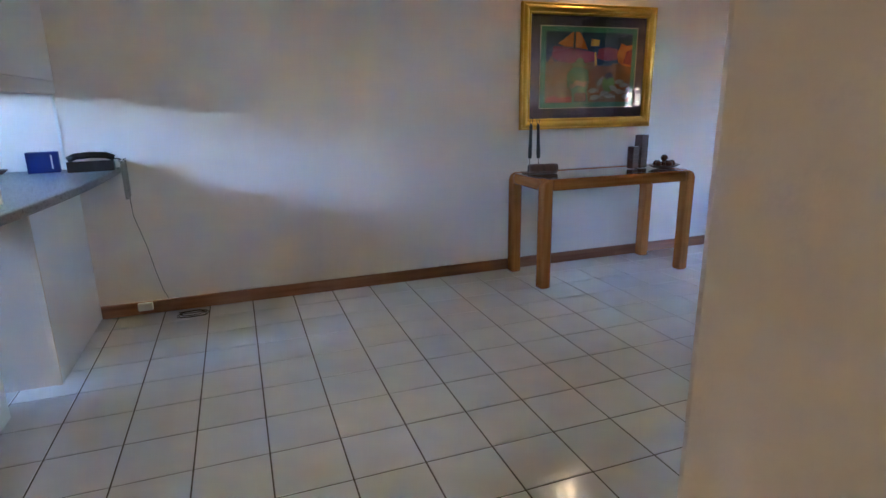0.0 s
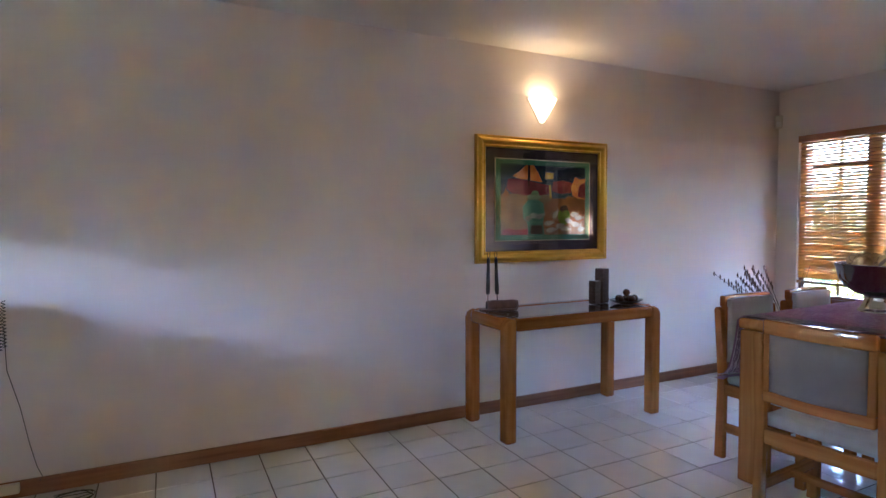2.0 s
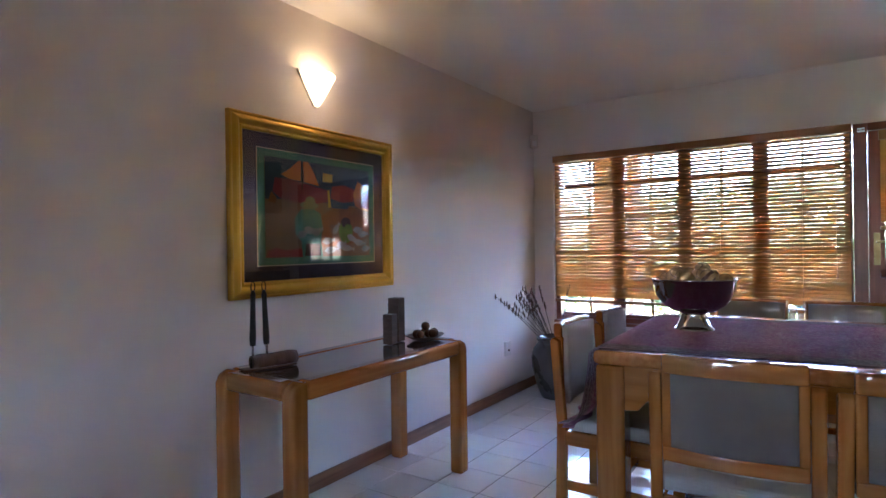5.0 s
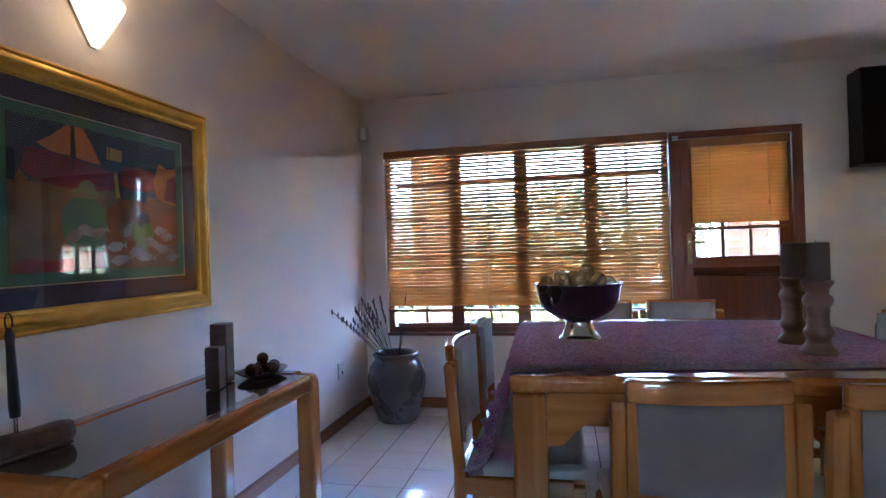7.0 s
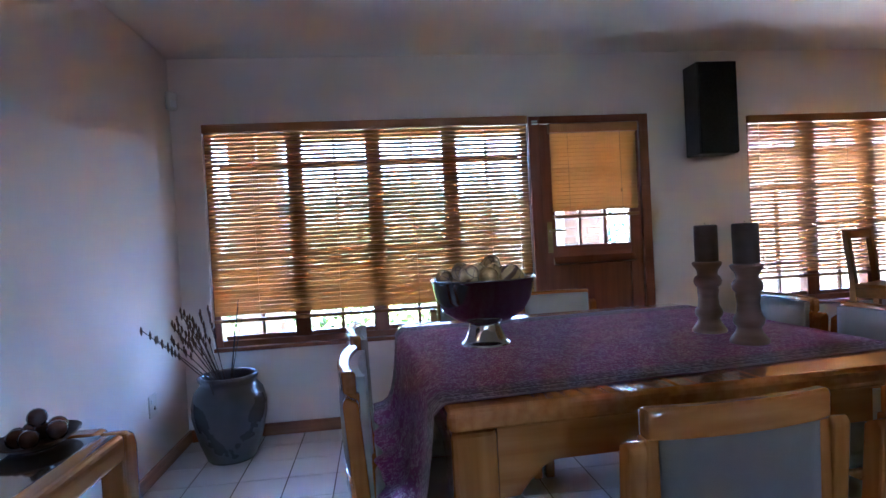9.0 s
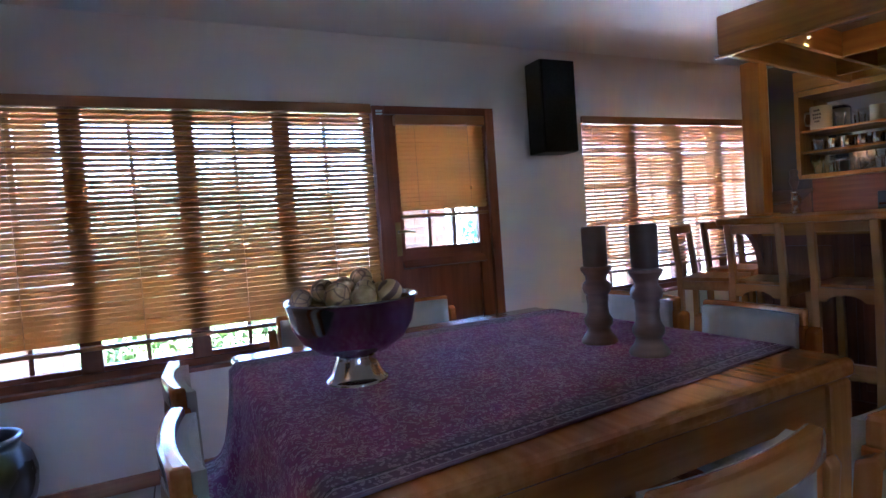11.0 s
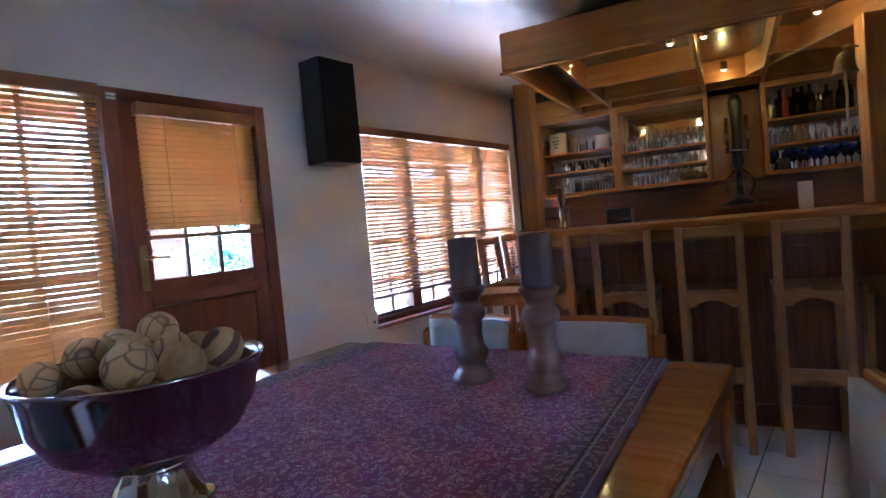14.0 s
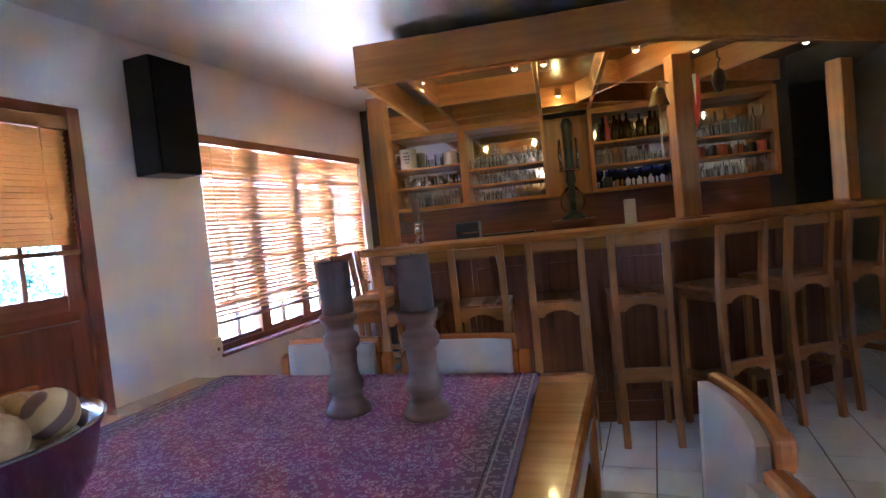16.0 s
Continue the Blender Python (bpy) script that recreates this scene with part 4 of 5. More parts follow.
CL = "honey oak dining chair with beige upholstery pushed under the table"
base = dining_chair(pose(2.845, 1.945, 0, 0, 0, -86) @ Matrix.Diagonal((1, 1, 1.024, 1)), CL)
for x, y, rz in ((2.855, 1.475, -80), (3.275, 2.45, 181), (3.84, 2.455, 182), (4.48, 2.08, 90), (4.48, 1.60, 89.5), (3.935, 1.03, 2), (3.42, 1.01, 1.5)):
    copy_thing(base, pose(x, y, 0, 0, 0, rz))

# ---- tablecloth ----
random.seed(3)
cb = bmesh.new()
uvl = cb.loops.layers.uv.new("cloth")
NXC = 72
prof_len = [0.0]
cl_prof = [(TY0 + 0.01, TZ + 0.003)]
for k in range(1, 29):
    cl_prof.append((TY0 + 0.01 + (TY1 - TY0 - 0.015) * k / 28, TZ + 0.003))
cl_prof += [(TY1 + a, TZ - b) for a, b in ((0.006, 0.003), (0.011, 0.02), (0.013, 0.07), (0.016, 0.12), (0.021, 0.17), (0.028, 0.22), (0.038, 0.27), (0.052, 0.300), (0.075, 0.318), (0.105, 0.324), (0.115, 0.326))]
for a, b in zip(cl_prof, cl_prof[1:]):
    prof_len.append(prof_len[-1] + math.dist(a, b))
grid = []
for i in range(NXC + 1):
    u = i / NXC
    col = []
    for j, (y, z) in enumerate(cl_prof):
        hang = max(0.0, (j - 29) / 10)
        w0 = -0.55 - 0.119 * (y - TY0) / 1.43
        w1 = 0.571 - 0.011 * (y - TY0) / 1.43
        x = w0 + (w1 - w0) * u
        fold = math.sin(u * 31 + 0.6) * 0.55 + math.sin(u * 53 + 2) * 0.3
        amp = min(hang, 1.0) * 0.022
        if hang > 0:
            yy, zz = y + 0.012 + amp * (fold + 0.85), z + (0.006 * fold if j > 35 else 0)
            zz = max(zz, 0.4655)
        else:
            wr = 0.0016 * noise.noise(Vector((x * 5, y * 5, 0))) + 0.0012 * noise.noise(Vector((x * 15, y * 12, 3)))
            crease = 0.012 * math.exp(-((y - 0.59 - 0.15 * (x - 0.18)) / 0.02) ** 2) * math.exp(-((x - 0.31) / 0.13) ** 2)
            yy, zz = y, z + max(0.0, wr + 0.0012) + crease
        col.append(cb.verts.new((x, yy, zz)))
    grid.append(col)
for i in range(NXC):
    for j in range(len(cl_prof) - 1):
        f = cb.faces.new((grid[i][j], grid[i + 1][j], grid[i + 1][j + 1], grid[i][j + 1]))
        f.smooth = True
        for lp, (a, b) in zip(f.loops, ((i, j), (i + 1, j), (i + 1, j + 1), (i, j + 1))):
            lp[uvl].uv = (1.16 * a / NXC, prof_len[b])
bmesh.ops.solidify(cb, geom=cb.faces[:], thickness=-0.0018)
cloth = solid("tablecloth", cb, CLOTH, "purple patterned woven tablecloth hanging over one side of the table", "tablecloth", m=TABLE)
fr = bmesh.new()
for i in range(0, NXC * 2):
    u = i / (NXC * 2)
    x = -0.67 + 1.22 * u
    y = TY1 + 0.11 + 0.012 * math.sin(u * 31)
    tube(fr, [(x, y - 0.02, 0.468), (x + random.uniform(-0.006, 0.006), y + 0.012, 0.466), (x + random.uniform(-0.01, 0.01), y + 0.03, 0.463)], 0.0016, 4)
fringe = new("fringe", mesh_of("fringe", fr, CLOTH))
fringe.parent = cloth
tagged(fringe, "knotted purple fringe", kind="stuff")

# ---- bowl of balls ----
BX, BY, BZ0 = 3.63, 2.216, TZ + 0.005
bowl = thing("steel_bowl", pose(BX, BY, BZ0), "polished steel pedestal bowl standing on the purple tablecloth", "bowl")
part("foot", lathe([(0, 0), (0.090, 0), (0.092, 0.004), (0.088, 0.008), (0.080, 0.013), (0.074, 0.024), (0.064, 0.048), (0.056, 0.07), (0.057, 0.076), (0.05, 0.078), (0, 0.078)], 40), CHROME, bowl)
part("basin", lathe([(0, 0.075), (0.05, 0.077), (0.10, 0.091), (0.145, 0.122), (0.172, 0.166), (0.185, 0.225), (0.191, 0.236), (0.194, 0.241), (0.189, 0.243), (0.178, 0.228), (0.165, 0.168), (0.138, 0.126), (0.095, 0.096), (0, 0.08)], 56), BOWLSTEEL, bowl)
random.seed(11)
balls = []
tries = 0
while len(balls) < 40 and tries < 12000:
    tries += 1
    r = random.choice((0.030, 0.034, 0.038, 0.043, 0.050))
    a, d = random.uniform(0, 2 * math.pi), 0.155 * math.sqrt(random.random())
    d = min(d, 0.183 - r - 0.012)
    z = 0.0
    p = Vector((d * math.cos(a), d * math.sin(a), 0))
    low = 0.098 + r + max(0.0, (d + r * 0.55 - 0.075)) ** 2 * 7.5
    level = low
    for _ in range(6):
        for q, s in balls:
            h2 = (r + s) ** 2 - (p.x - q.x) ** 2 - (p.y - q.y) ** 2
            if h2 > 0 and q.z + math.sqrt(h2) > level and abs(q.z - level) < math.sqrt(h2):
                level = q.z + math.sqrt(h2)
    if level > 0.305 - d * 0.34:
        continue
    p.z = level
    balls.append((p, r))
for k, (p, r) in enumerate(balls):
    mat = (VEINED, PLAINBALL, STRIPED, VEINED, PLAINBALL, VEINED)[k % 6]
    lab = {VEINED: "cream decorative ball with dark veins in the bowl", STRIPED: "brown and cream striped decorative ball in the bowl", PLAINBALL: "speckled cream decorative ball in the bowl"}[mat]
    sb = bmesh.new()
    bmesh.ops.create_icosphere(sb, subdivisions=3, radius=r)
    for f in sb.faces:
        f.smooth = True
    solid("decorative_ball", sb, mat, lab, "ball", "balls in the bowl", m=pose(BX + p.x, BY + p.y, BZ0 + p.z, random.uniform(0, 360), random.uniform(0, 360), 0))

# ---- candlesticks ----
cs = thing("candlestick", pose(3.305, 1.405, TZ + 0.004), "turned brown candlestick with a thick dark candle", "candlestick", "candlesticks on the dining table")
part("holder", lathe([(0, 0), (0.056, 0), (0.060, 0.006), (0.056, 0.016), (0.042, 0.034), (0.036, 0.05), (0.040, 0.056), (0.046, 0.066), (0.047, 0.08), (0.041, 0.090), (0.036, 0.10), (0.034, 0.13), (0.037, 0.155), (0.035, 0.163), (0.044, 0.172), (0.048, 0.186), (0.044, 0.2), (0.034, 0.21), (0.036, 0.226), (0.048, 0.243), (0.051, 0.252), (0.047, 0.257), (0, 0.257)], 36), TURNED, cs)
cand = part("candle", lathe([(0, 0.257), (0.0385, 0.257), (0.040, 0.262), (0.040, 0.385), (0.037, 0.390), (0.028, 0.384), (0, 0.380)], 32), CERAMIC, cs, "thick dark brown wax candle")
part("wick", tube(bmesh.new(), [(0, 0, 0.378), (0.001, 0, 0.39), (0.003, 0, 0.397)], 0.0012, 5), LABEL, cand)
copy_thing(cs, pose(3.525, 1.405, TZ + 0.004, 0, 0, 40))

# ---- loudspeaker ----
sp = thing("wall_speaker", pose(0, 0, 0), "black box loudspeaker hung high on the wall", "loudspeaker")
part("cabinet", boxed(5.10, 5.272, 0.155, 0.43, 1.665, 2.275, bevel=0.006), BLACK, sp)
part("grille", boxed(5.085, 5.101, 0.159, 0.426, 1.67, 2.27, bevel=0.005), CLOTHBLACK, sp, "black cloth grille")
part("bracket", boxed(5.272, EAST, 0.25, 0.34, 1.87, 2.07, bevel=0.004), BLACK, sp)

# ---- kitchen peninsula ----
kit = thing("kitchen_counter", pose(0, 0, 0), "white kitchen peninsula unit", "kitchen unit")
part("side_panel", boxed(-0.515, -0.495, 2.99, NORTH - 0.002, 0, 0.835, bevel=0.002), WHITE, kit, "white melamine panel")
# cream here stands for white in shade, as this end faces away from the windows
part("end_panel", boxed(-0.95, -0.5155, 2.985, 3.005, 0.0, 0.835, bevel=0.002), CREAM, kit)
part("edge_strip", boxed(-0.517, -0.494, 2.978, 2.992, 0, 0.835, bevel=0.002), CREAM, kit)
kit2 = thing("kitchen_unit", pose(0, 0, 0), "white kitchen base unit", "kitchen unit")
part("body", boxed(-1.1, -0.63, 1.5, 2.735, 0.0, 0.835, bevel=0.003), CREAM, kit2)
part("door", boxed(-0.629, -0.612, 1.503, 2.733, 0.004, 0.83, bevel=0.003), WHITE, kit2)
poly = [(-1.12, NORTH - 0.003), (-0.275, NORTH - 0.003)]
poly += [(-0.275 + 0.008 * math.sin(math.pi * k / 8) - 0.12 * (k / 8) ** 2, NORTH - (NORTH - 2.2) * k / 8) for k in range(1, 9)]
poly += [(-0.47, 1.9), (-0.6, 1.5), (-1.12, 1.5)]
solid("countertop", soften(prism(bmesh.new(), poly, "z", 0.838, 0.872), 0.008, 2), COUNTER, "grey laminate worktop with a curved edge", "countertop")
up = thing("wall_cabinet", pose(0, 0, 0), "white wall cabinet hung over the worktop", "cabinet")
part("body", boxed(-0.89, -0.536, 2.3, NORTH - 0.002, 1.272, 2.2, bevel=0.003), WHITE, up)
part("door", boxed(-0.535, -0.519, 2.31, NORTH - 0.004, 1.33, 2.198, bevel=0.003), WHITE, up)
part("light_rail", boxed(-0.537, -0.521, 2.3, NORTH - 0.004, 1.263, 1.327, bevel=0.003), WHITE, up)
solid("tile_trim", boxed(-0.545, -0.531, NORTH - 0.008, NORTH - 0.0005, 0.873, 1.262, bevel=0.002), WHITE, "narrow white edging strip on the wall", "trim", kind=S)
ub = solid("upright_board", boxed(-0.72, -0.44, 2.585, 2.60, 0.873, 1.02, bevel=0.003), CREAM, "low cream upstand on the worktop", "upstand")

ph = thing("telephone", pose(-0.385, 3.72, 0.872, 0, 0, 8), "black corded telephone lying on the worktop", "telephone")
part("base", prism(bmesh.new(), [(-0.09, 0), (0.09, 0), (0.09, 0.03), (-0.09, 0.055)], "x", -0.11, 0.1), BLACK, ph)
hs = bmesh.new()
tube(hs, [(-0.105, -0.05, 0.062), (-0.07, -0.05, 0.078), (0, -0.05, 0.083), (0.07, -0.05, 0.078), (0.105, -0.05, 0.062)], 0.017, 10)
part("handset", hs, BLACK, ph)
cc = bmesh.new()
tube(cc, [(0.105 + 0.03 * min(k / 30, 1) + 0.008 * math.cos(k * 0.9), -0.05 + 0.008 * math.sin(k * 0.9), 0.058 - 0.0020 * max(k - 18, 0)) for k in range(130)], 0.0022, 5)
part("coiled_cord", cc, BLACK, ph, "black coiled cord hanging over the edge")
cc2 = bmesh.new()
tube(cc2, [(0.15 + 0.007 * math.cos(k * 0.9), -0.03 + 0.007 * math.sin(k * 0.9), 0.055 - 0.0022 * k) for k in range(95)], 0.0022, 5)
part("coiled_cord", cc2, BLACK, ph)
wi = bmesh.new()
tube(wi, [(-0.25, 3.79, 0.80), (-0.248, NORTH - 0.025, 0.60), (-0.205, NORTH - 0.02, 0.42), (-0.175, NORTH - 0.022, 0.25), (-0.15, NORTH - 0.026, 0.14), (-0.13, NORTH - 0.03, 0.09), (-0.14, NORTH - 0.03, 0.07)], 0.0018, 5)
solid("phone_wire", wi, BLACK, "thin grey telephone wire hanging down the wall", "wire")
co2 = bmesh.new()
tube(co2, [(0.0 + (0.07 + 0.004 * k / 8) * math.cos(k * 0.5), 3.70 + 0.045 * math.sin(k * 0.5) + 0.02 * math.sin(k * 0.17), 0.003 + 0.0015 * (k % 4)) for k in range(44)], 0.0022, 5)
solid("cable_coil", co2, BLACK, "loose coil of thin cable on the floor", "cable")
bc = thing("blue_box", pose(-0.60, 3.70, 0.872, 0, 0, 10), "dark blue card box on the worktop", "box")
BLUE = material("blue_card", (0.012, 0.035, 0.22), 0.45, 0, (0.010, 0.028, 0.17), 8, 3)
part("body", boxed(-0.07, 0.07, -0.03, 0.03, 0, 0.105, bevel=0.003), BLUE, bc)
part("print", boxed(0.035, 0.042, -0.0312, -0.0302, 0.02, 0.09), WHITE, bc)
sd = thing("small_dish", pose(-0.83, 3.72, 0.872), "small dark dish on the worktop", "dish")
part("dish", lathe([(0, 0), (0.04, 0), (0.065, 0.02), (0.062, 0.021), (0.036, 0.005), (0, 0.005)], 20), DARKWOOD, sd)

# ---- bar ----
BARP = pose(4.245, -0.165, 0, 0, 0, 189.5)
PHI = radians(29)
BEND, WING, CV = 1.665, 1.75, 1.80


def offset_line(d, u0=0.0, wing=WING):
    """The bar's front line moved back by d: start, bend, end."""
    return [(u0, d), (BEND - d * math.tan(PHI / 2), d), (BEND + wing * math.cos(PHI) - d * math.sin(PHI), wing * math.sin(PHI) + d * math.cos(PHI))]


def strip(bm, d0, d1, z0, z1, u0=0.0, wing=WING):
    return prism(bm, offset_line(d0, u0, wing) + offset_line(d1, u0, wing)[::-1], "z", z0, z1)


def wing_point(s, d):
    return (BEND + s * math.cos(PHI) - d * math.sin(PHI), s * math.sin(PHI) + d * math.cos(PHI))


bar = thing("bar_counter", BARP, "wooden bar counter with a panelled front, angled at one end", "bar counter")
part("counter_top", soften(strip(bmesh.new(), 0.10, 0.68, 1.11, 1.15, -0.12, 1.75), 0.012, 2), BARX, bar, "polished timber top")
part("front_panel", strip(bmesh.new(), 0.38, 0.42, 0.0, 1.109, -0.02, 1.58), REDZ, bar)
part("kick_board", strip(bmesh.new(), 0.365, 0.3795, 0.0, 0.12, -0.02, 1.58), REDX, bar)
part("top_moulding", strip(bmesh.new(), 0.355, 0.3795, 1.03, 1.109, -0.02, 1.58), BARX, bar)
for u in (0.0, 0.42, 0.84, 1.26):
    part("panel_stile", boxed(u, u + 0.07, 0.365, 0.3795, 0.12, 1.03, bevel=0.004), REDZ, bar)
    pm = boxed(u + 0.10, u + 0.39, 0.368, 0.3795, 0.18, 0.97, bevel=0.008)
    part("raised_panel", pm, REDZ, bar)
for s in (0.22, 0.62, 1.0):
    part("panel_stile", boxed(-0.035, 0.035, 0.365, 0.3795, 0.12, 1.03, bevel=0.004), REDZ, bar).matrix_local = pose(BEND, 0, 0, 0, 0, 29) @ pose(s, 0, 0)
part("end_panel", boxed(-0.02, 0.02, 0.42, 0.66, 0.0, 1.109, bevel=0.003), REDZ, bar)
for u in (-0.01, 0.62, 1.3):
    bk = [(0.379, 0.74)] + [(0.379 - 0.235 * (1 - math.cos(math.pi / 2 * k / 7)), 0.74 + 0.33 * math.sin(math.pi / 2 * k / 7)) for k in range(1, 8)] + [(0.144, 1.109), (0.379, 1.109)]
    part("bracket", prism(bmesh.new(), bk, "x", u, u + 0.035), REDZ, bar, "curved timber bracket")

can = thing("bar_canopy", BARP, "timber canopy over the bar carried on square posts, with small spotlights", "bar canopy")
part("fascia", soften(strip(bmesh.new(), 0.0, 0.035, 2.07, 2.29), 0.012, 2), BARX, can, "deep timber fascia with rounded edges")
part("side_fascia", soften(boxed(0.0, 0.035, 0.037, 1.79, 2.07, 2.288), 0.01, 2), BARY, can)
part("trim", soften(strip(bmesh.new(), -0.012, 0.02, 2.055, 2.0695, -0.012), 0.004, 1), BARX, can)
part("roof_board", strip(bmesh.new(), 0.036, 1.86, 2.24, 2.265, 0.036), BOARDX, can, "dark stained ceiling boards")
part("long_beam", boxed(0.285, 0.960, 0.92, 0.95, 2.09, 2.239, bevel=0.003), BARX, can)
part("long_beam", strip(bmesh.new(), 0.92, 0.95, 2.09, 2.239, 1.38), BARX, can)
part("long_beam", strip(bmesh.new(), 1.50, 1.53, 2.09, 2.239, 0.04), BARX, can)
part("back_beam", boxed(-0.37, 2.75, CV - 0.006, CV + 0.03, 2.0865, 2.2385, bevel=0.003), BARX, can)
for u in (0.27, 0.975, 1.365):
    for a, b in ((0.037, 0.919), (0.951, 1.499), (1.531, 1.78)):
        part("cross_beam", boxed(u - 0.014, u + 0.014, a, b, 2.088, 2.239, bevel=0.003), BARY, can)
for s in (0.36, 0.98):
    for a, b in ((0.037, 0.919), (0.951, 1.48)):
        part("cross_beam", boxed(s - 0.014, s + 0.014, a, b, 2.088, 2.239, bevel=0.003), BARY, can).matrix_local = pose(BEND, 0, 0, 0, 0, 29)
post_mesh = mesh_of("post", boxed(-0.056, 0.056, -0.056, 0.056, 1.16, 2.089, bevel=0.008), BARZ)
foot_mesh = mesh_of("post_foot", boxed(-0.085, 0.085, -0.085, 0.085, 1.1505, 1.162, bevel=0.004), BARX)
for u, v, rz in ((-0.03, 0.46, 0), (1.775, 0.47, 13), (*wing_point(1.71, 0.45), 29)):
    for me in (post_mesh, foot_mesh):
        o = new(me.name, me)
        o.parent = can
        o.matrix_local = pose(u, v, 0, 0, 0, rz)
spots = [(0.277, 0.45), (0.855, 0.45), (1.028, 0.45), (1.555, 0.45), (1.12, 1.42), wing_point(0.55, 0.45), wing_point(1.25, 0.3)]
for k, (u, v) in enumerate(spots):
    z = 2.150
    part("spotlight", lathe([(0, 0.05), (0.022, 0.05), (0.024, 0.0), (0.026, -0.006), (0.019, -0.004), (0.018, 0.03), (0, 0.034)], 16, None, (u, v, z)), BRASS, can, "small brass spotlight")
    part("bulb", lathe([(0, -0.012), (0.012, -0.008), (0.017, 0.002), (0.014, 0.02), (0, 0.022)], 12, None, (u, v, z - 0.004)), BULB, can, "glowing bulb")
    p = BARP @ Vector((u, v, z - 0.05))
    lamp("bar_spot", p, (0.021, 0.021, 0.021, 0.021, 0.011, 0.009, 0.006)[k], (1.0, 0.68, 0.13), 0.02)

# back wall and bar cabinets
solid("wall_bar", boxed(-0.76, 2.98, CV + 0.33, CV + 0.45, 0, CEILING - 0.004), DIMWALL, "plastered wall behind the bar, coloured dark as in shade", "wall", kind=S, m=BARP)
solid("wall_panel", boxed(-0.38, 2.78, CV + 0.30, CV + 0.328, 0.9, 1.40), REDX, "stained timber panelling behind the bar", "wall panel", kind=S, m=BARP)
BACKP = material("cabinet_mirror", (0.72, 0.71, 0.69), 0.04, 1.0, (0.68, 0.67, 0.65), 4, 3)


def bar_cabinet(u0, u1, shelves, label):
    c = thing("bar_cabinet", BARP @ pose(u0, CV, 0), label, "cabinet", "cabinets behind the bar")
    w = u1 - u0
    part("side", boxed(0, 0.03, 0, 0.295, 1.395, 2.085, bevel=0.003), BARZ, c)
    part("side", boxed(w - 0.03, w, 0, 0.295, 1.395, 2.085, bevel=0.003), BARZ, c)
    part("bottom", boxed(0.031, w - 0.031, 0.002, 0.293, 1.395, 1.425, bevel=0.003), BARX, c)
    part("top", boxed(0.031, w - 0.031, 0.002, 0.293, 2.04, 2.084, bevel=0.003), BARX, c)
    part("back", boxed(0.031, w - 0.031, 0.275, 0.29, 1.426, 2.039), BACKP, c, "mirrored back panel")
    for z in shelves:
        part("shelf", boxed(0.031, w - 0.031, 0.03, 0.272, z - 0.009, z + 0.009, bevel=0.002), BARX, c)
    return c


units = [(-0.37, 0.285, (1.60, 1.765)), (0.286, 0.99, (1.56, 1.70)), (1.35, 2.05, (1.61, 1.80)), (2.051, 2.77, (1.58, 1.74))]
for u0, u1, sh in units:
    bar_cabinet(u0, u1, sh, "open oak bar cabinet crowded with glasses and bottles")
alc = thing("bar_alcove", BARP, "oak alcove panel between the bar cabinets", "alcove")
part("panel", boxed(0.992, 1.348, CV + 0.26, CV + 0.295, 1.40, 2.085, bevel=0.003), BARZ, alc)
part("shelf", boxed(0.99, 1.36, CV + 0.02, CV + 0.255, 1.17, 1.193, bevel=0.003), REDX, alc)


def hold(name, profile, mat, label, category, group, n=18):
    return solid(name, lathe(profile, n), mat, label, category, group, m=pose(0, 0, -50))


TUMBLER = [(0, 0), (0.028, 0), (0.030, 0.003), (0.036, 0.10)]
WINE = [(0, 0), (0.030, 0), (0.030, 0.003), (0.005, 0.008), (0.004, 0.065), (0.02, 0.08), (0.033, 0.105), (0.030, 0.145)]
BOTTLE = [(0, 0), (0.033, 0), (0.035, 0.004), (0.035, 0.13), (0.030, 0.15), (0.013, 0.175), (0.012, 0.215), (0.015, 0.217), (0.014, 0.225), (0, 0.225)]
CUP = [(0, 0), (0.034, 0), (0.036, 0.004), (0.036, 0.085), (0.034, 0.086), (0.033, 0.008), (0, 0.008)]
PORC = material("cream_porcelain", (0.60, 0.50, 0.30), 0.3, 0, (0.55, 0.45, 0.27), 6, 3, coat=0.4)
REDP = material("red_print", (0.35, 0.03, 0.02), 0.45, 0, (0.28, 0.02, 0.015), 6, 3)
ORANGEP = material("orange_print", (0.45, 0.10, 0.02), 0.45, 0, (0.35, 0.07, 0.015), 6, 3)
kinds = {
    "tumbler": (TUMBLER, THIN, "clear glass tumbler on a bar shelf", "glass"),
    "wine_glass": (WINE, THIN, "clear stemmed glass on a bar shelf", "glass"),
    "bottle": (BOTTLE, DARKGLASS, "dark brown bottle on a bar shelf", "bottle"),
    "clear_bottle": (BOTTLE, THIN, "clear glass bottle on a bar shelf", "bottle"),
    "blue_glass": (WINE, BLUEGLASS, "deep blue stemmed glass on a bar shelf", "glass"),
    "steel_cup": (CUP, CHROME, "polished steel cup on a bar shelf", "cup"),
    "mug": (CUP, BLACK, "dark mug on a bar shelf", "mug"),
    "red_tin": (CUP, ORANGEP, "orange-red printed cup on a bar shelf", "cup"),
}
made = {}


def stand(kind, u, v, z, s=1.0):
    prof, mat, lab, cat = kinds[kind]
    if kind not in made:
        made[kind] = mesh_of(kind, lathe(prof, 16), mat)
    o = new(kind, made[kind])
    o.matrix_world = BARP @ pose(u, v, z, 0, 0, random.uniform(0, 360)) @ Matrix.Diagonal((s, s, s, 1))
    tagged(o, lab, cat, "drinkware on the bar shelves")


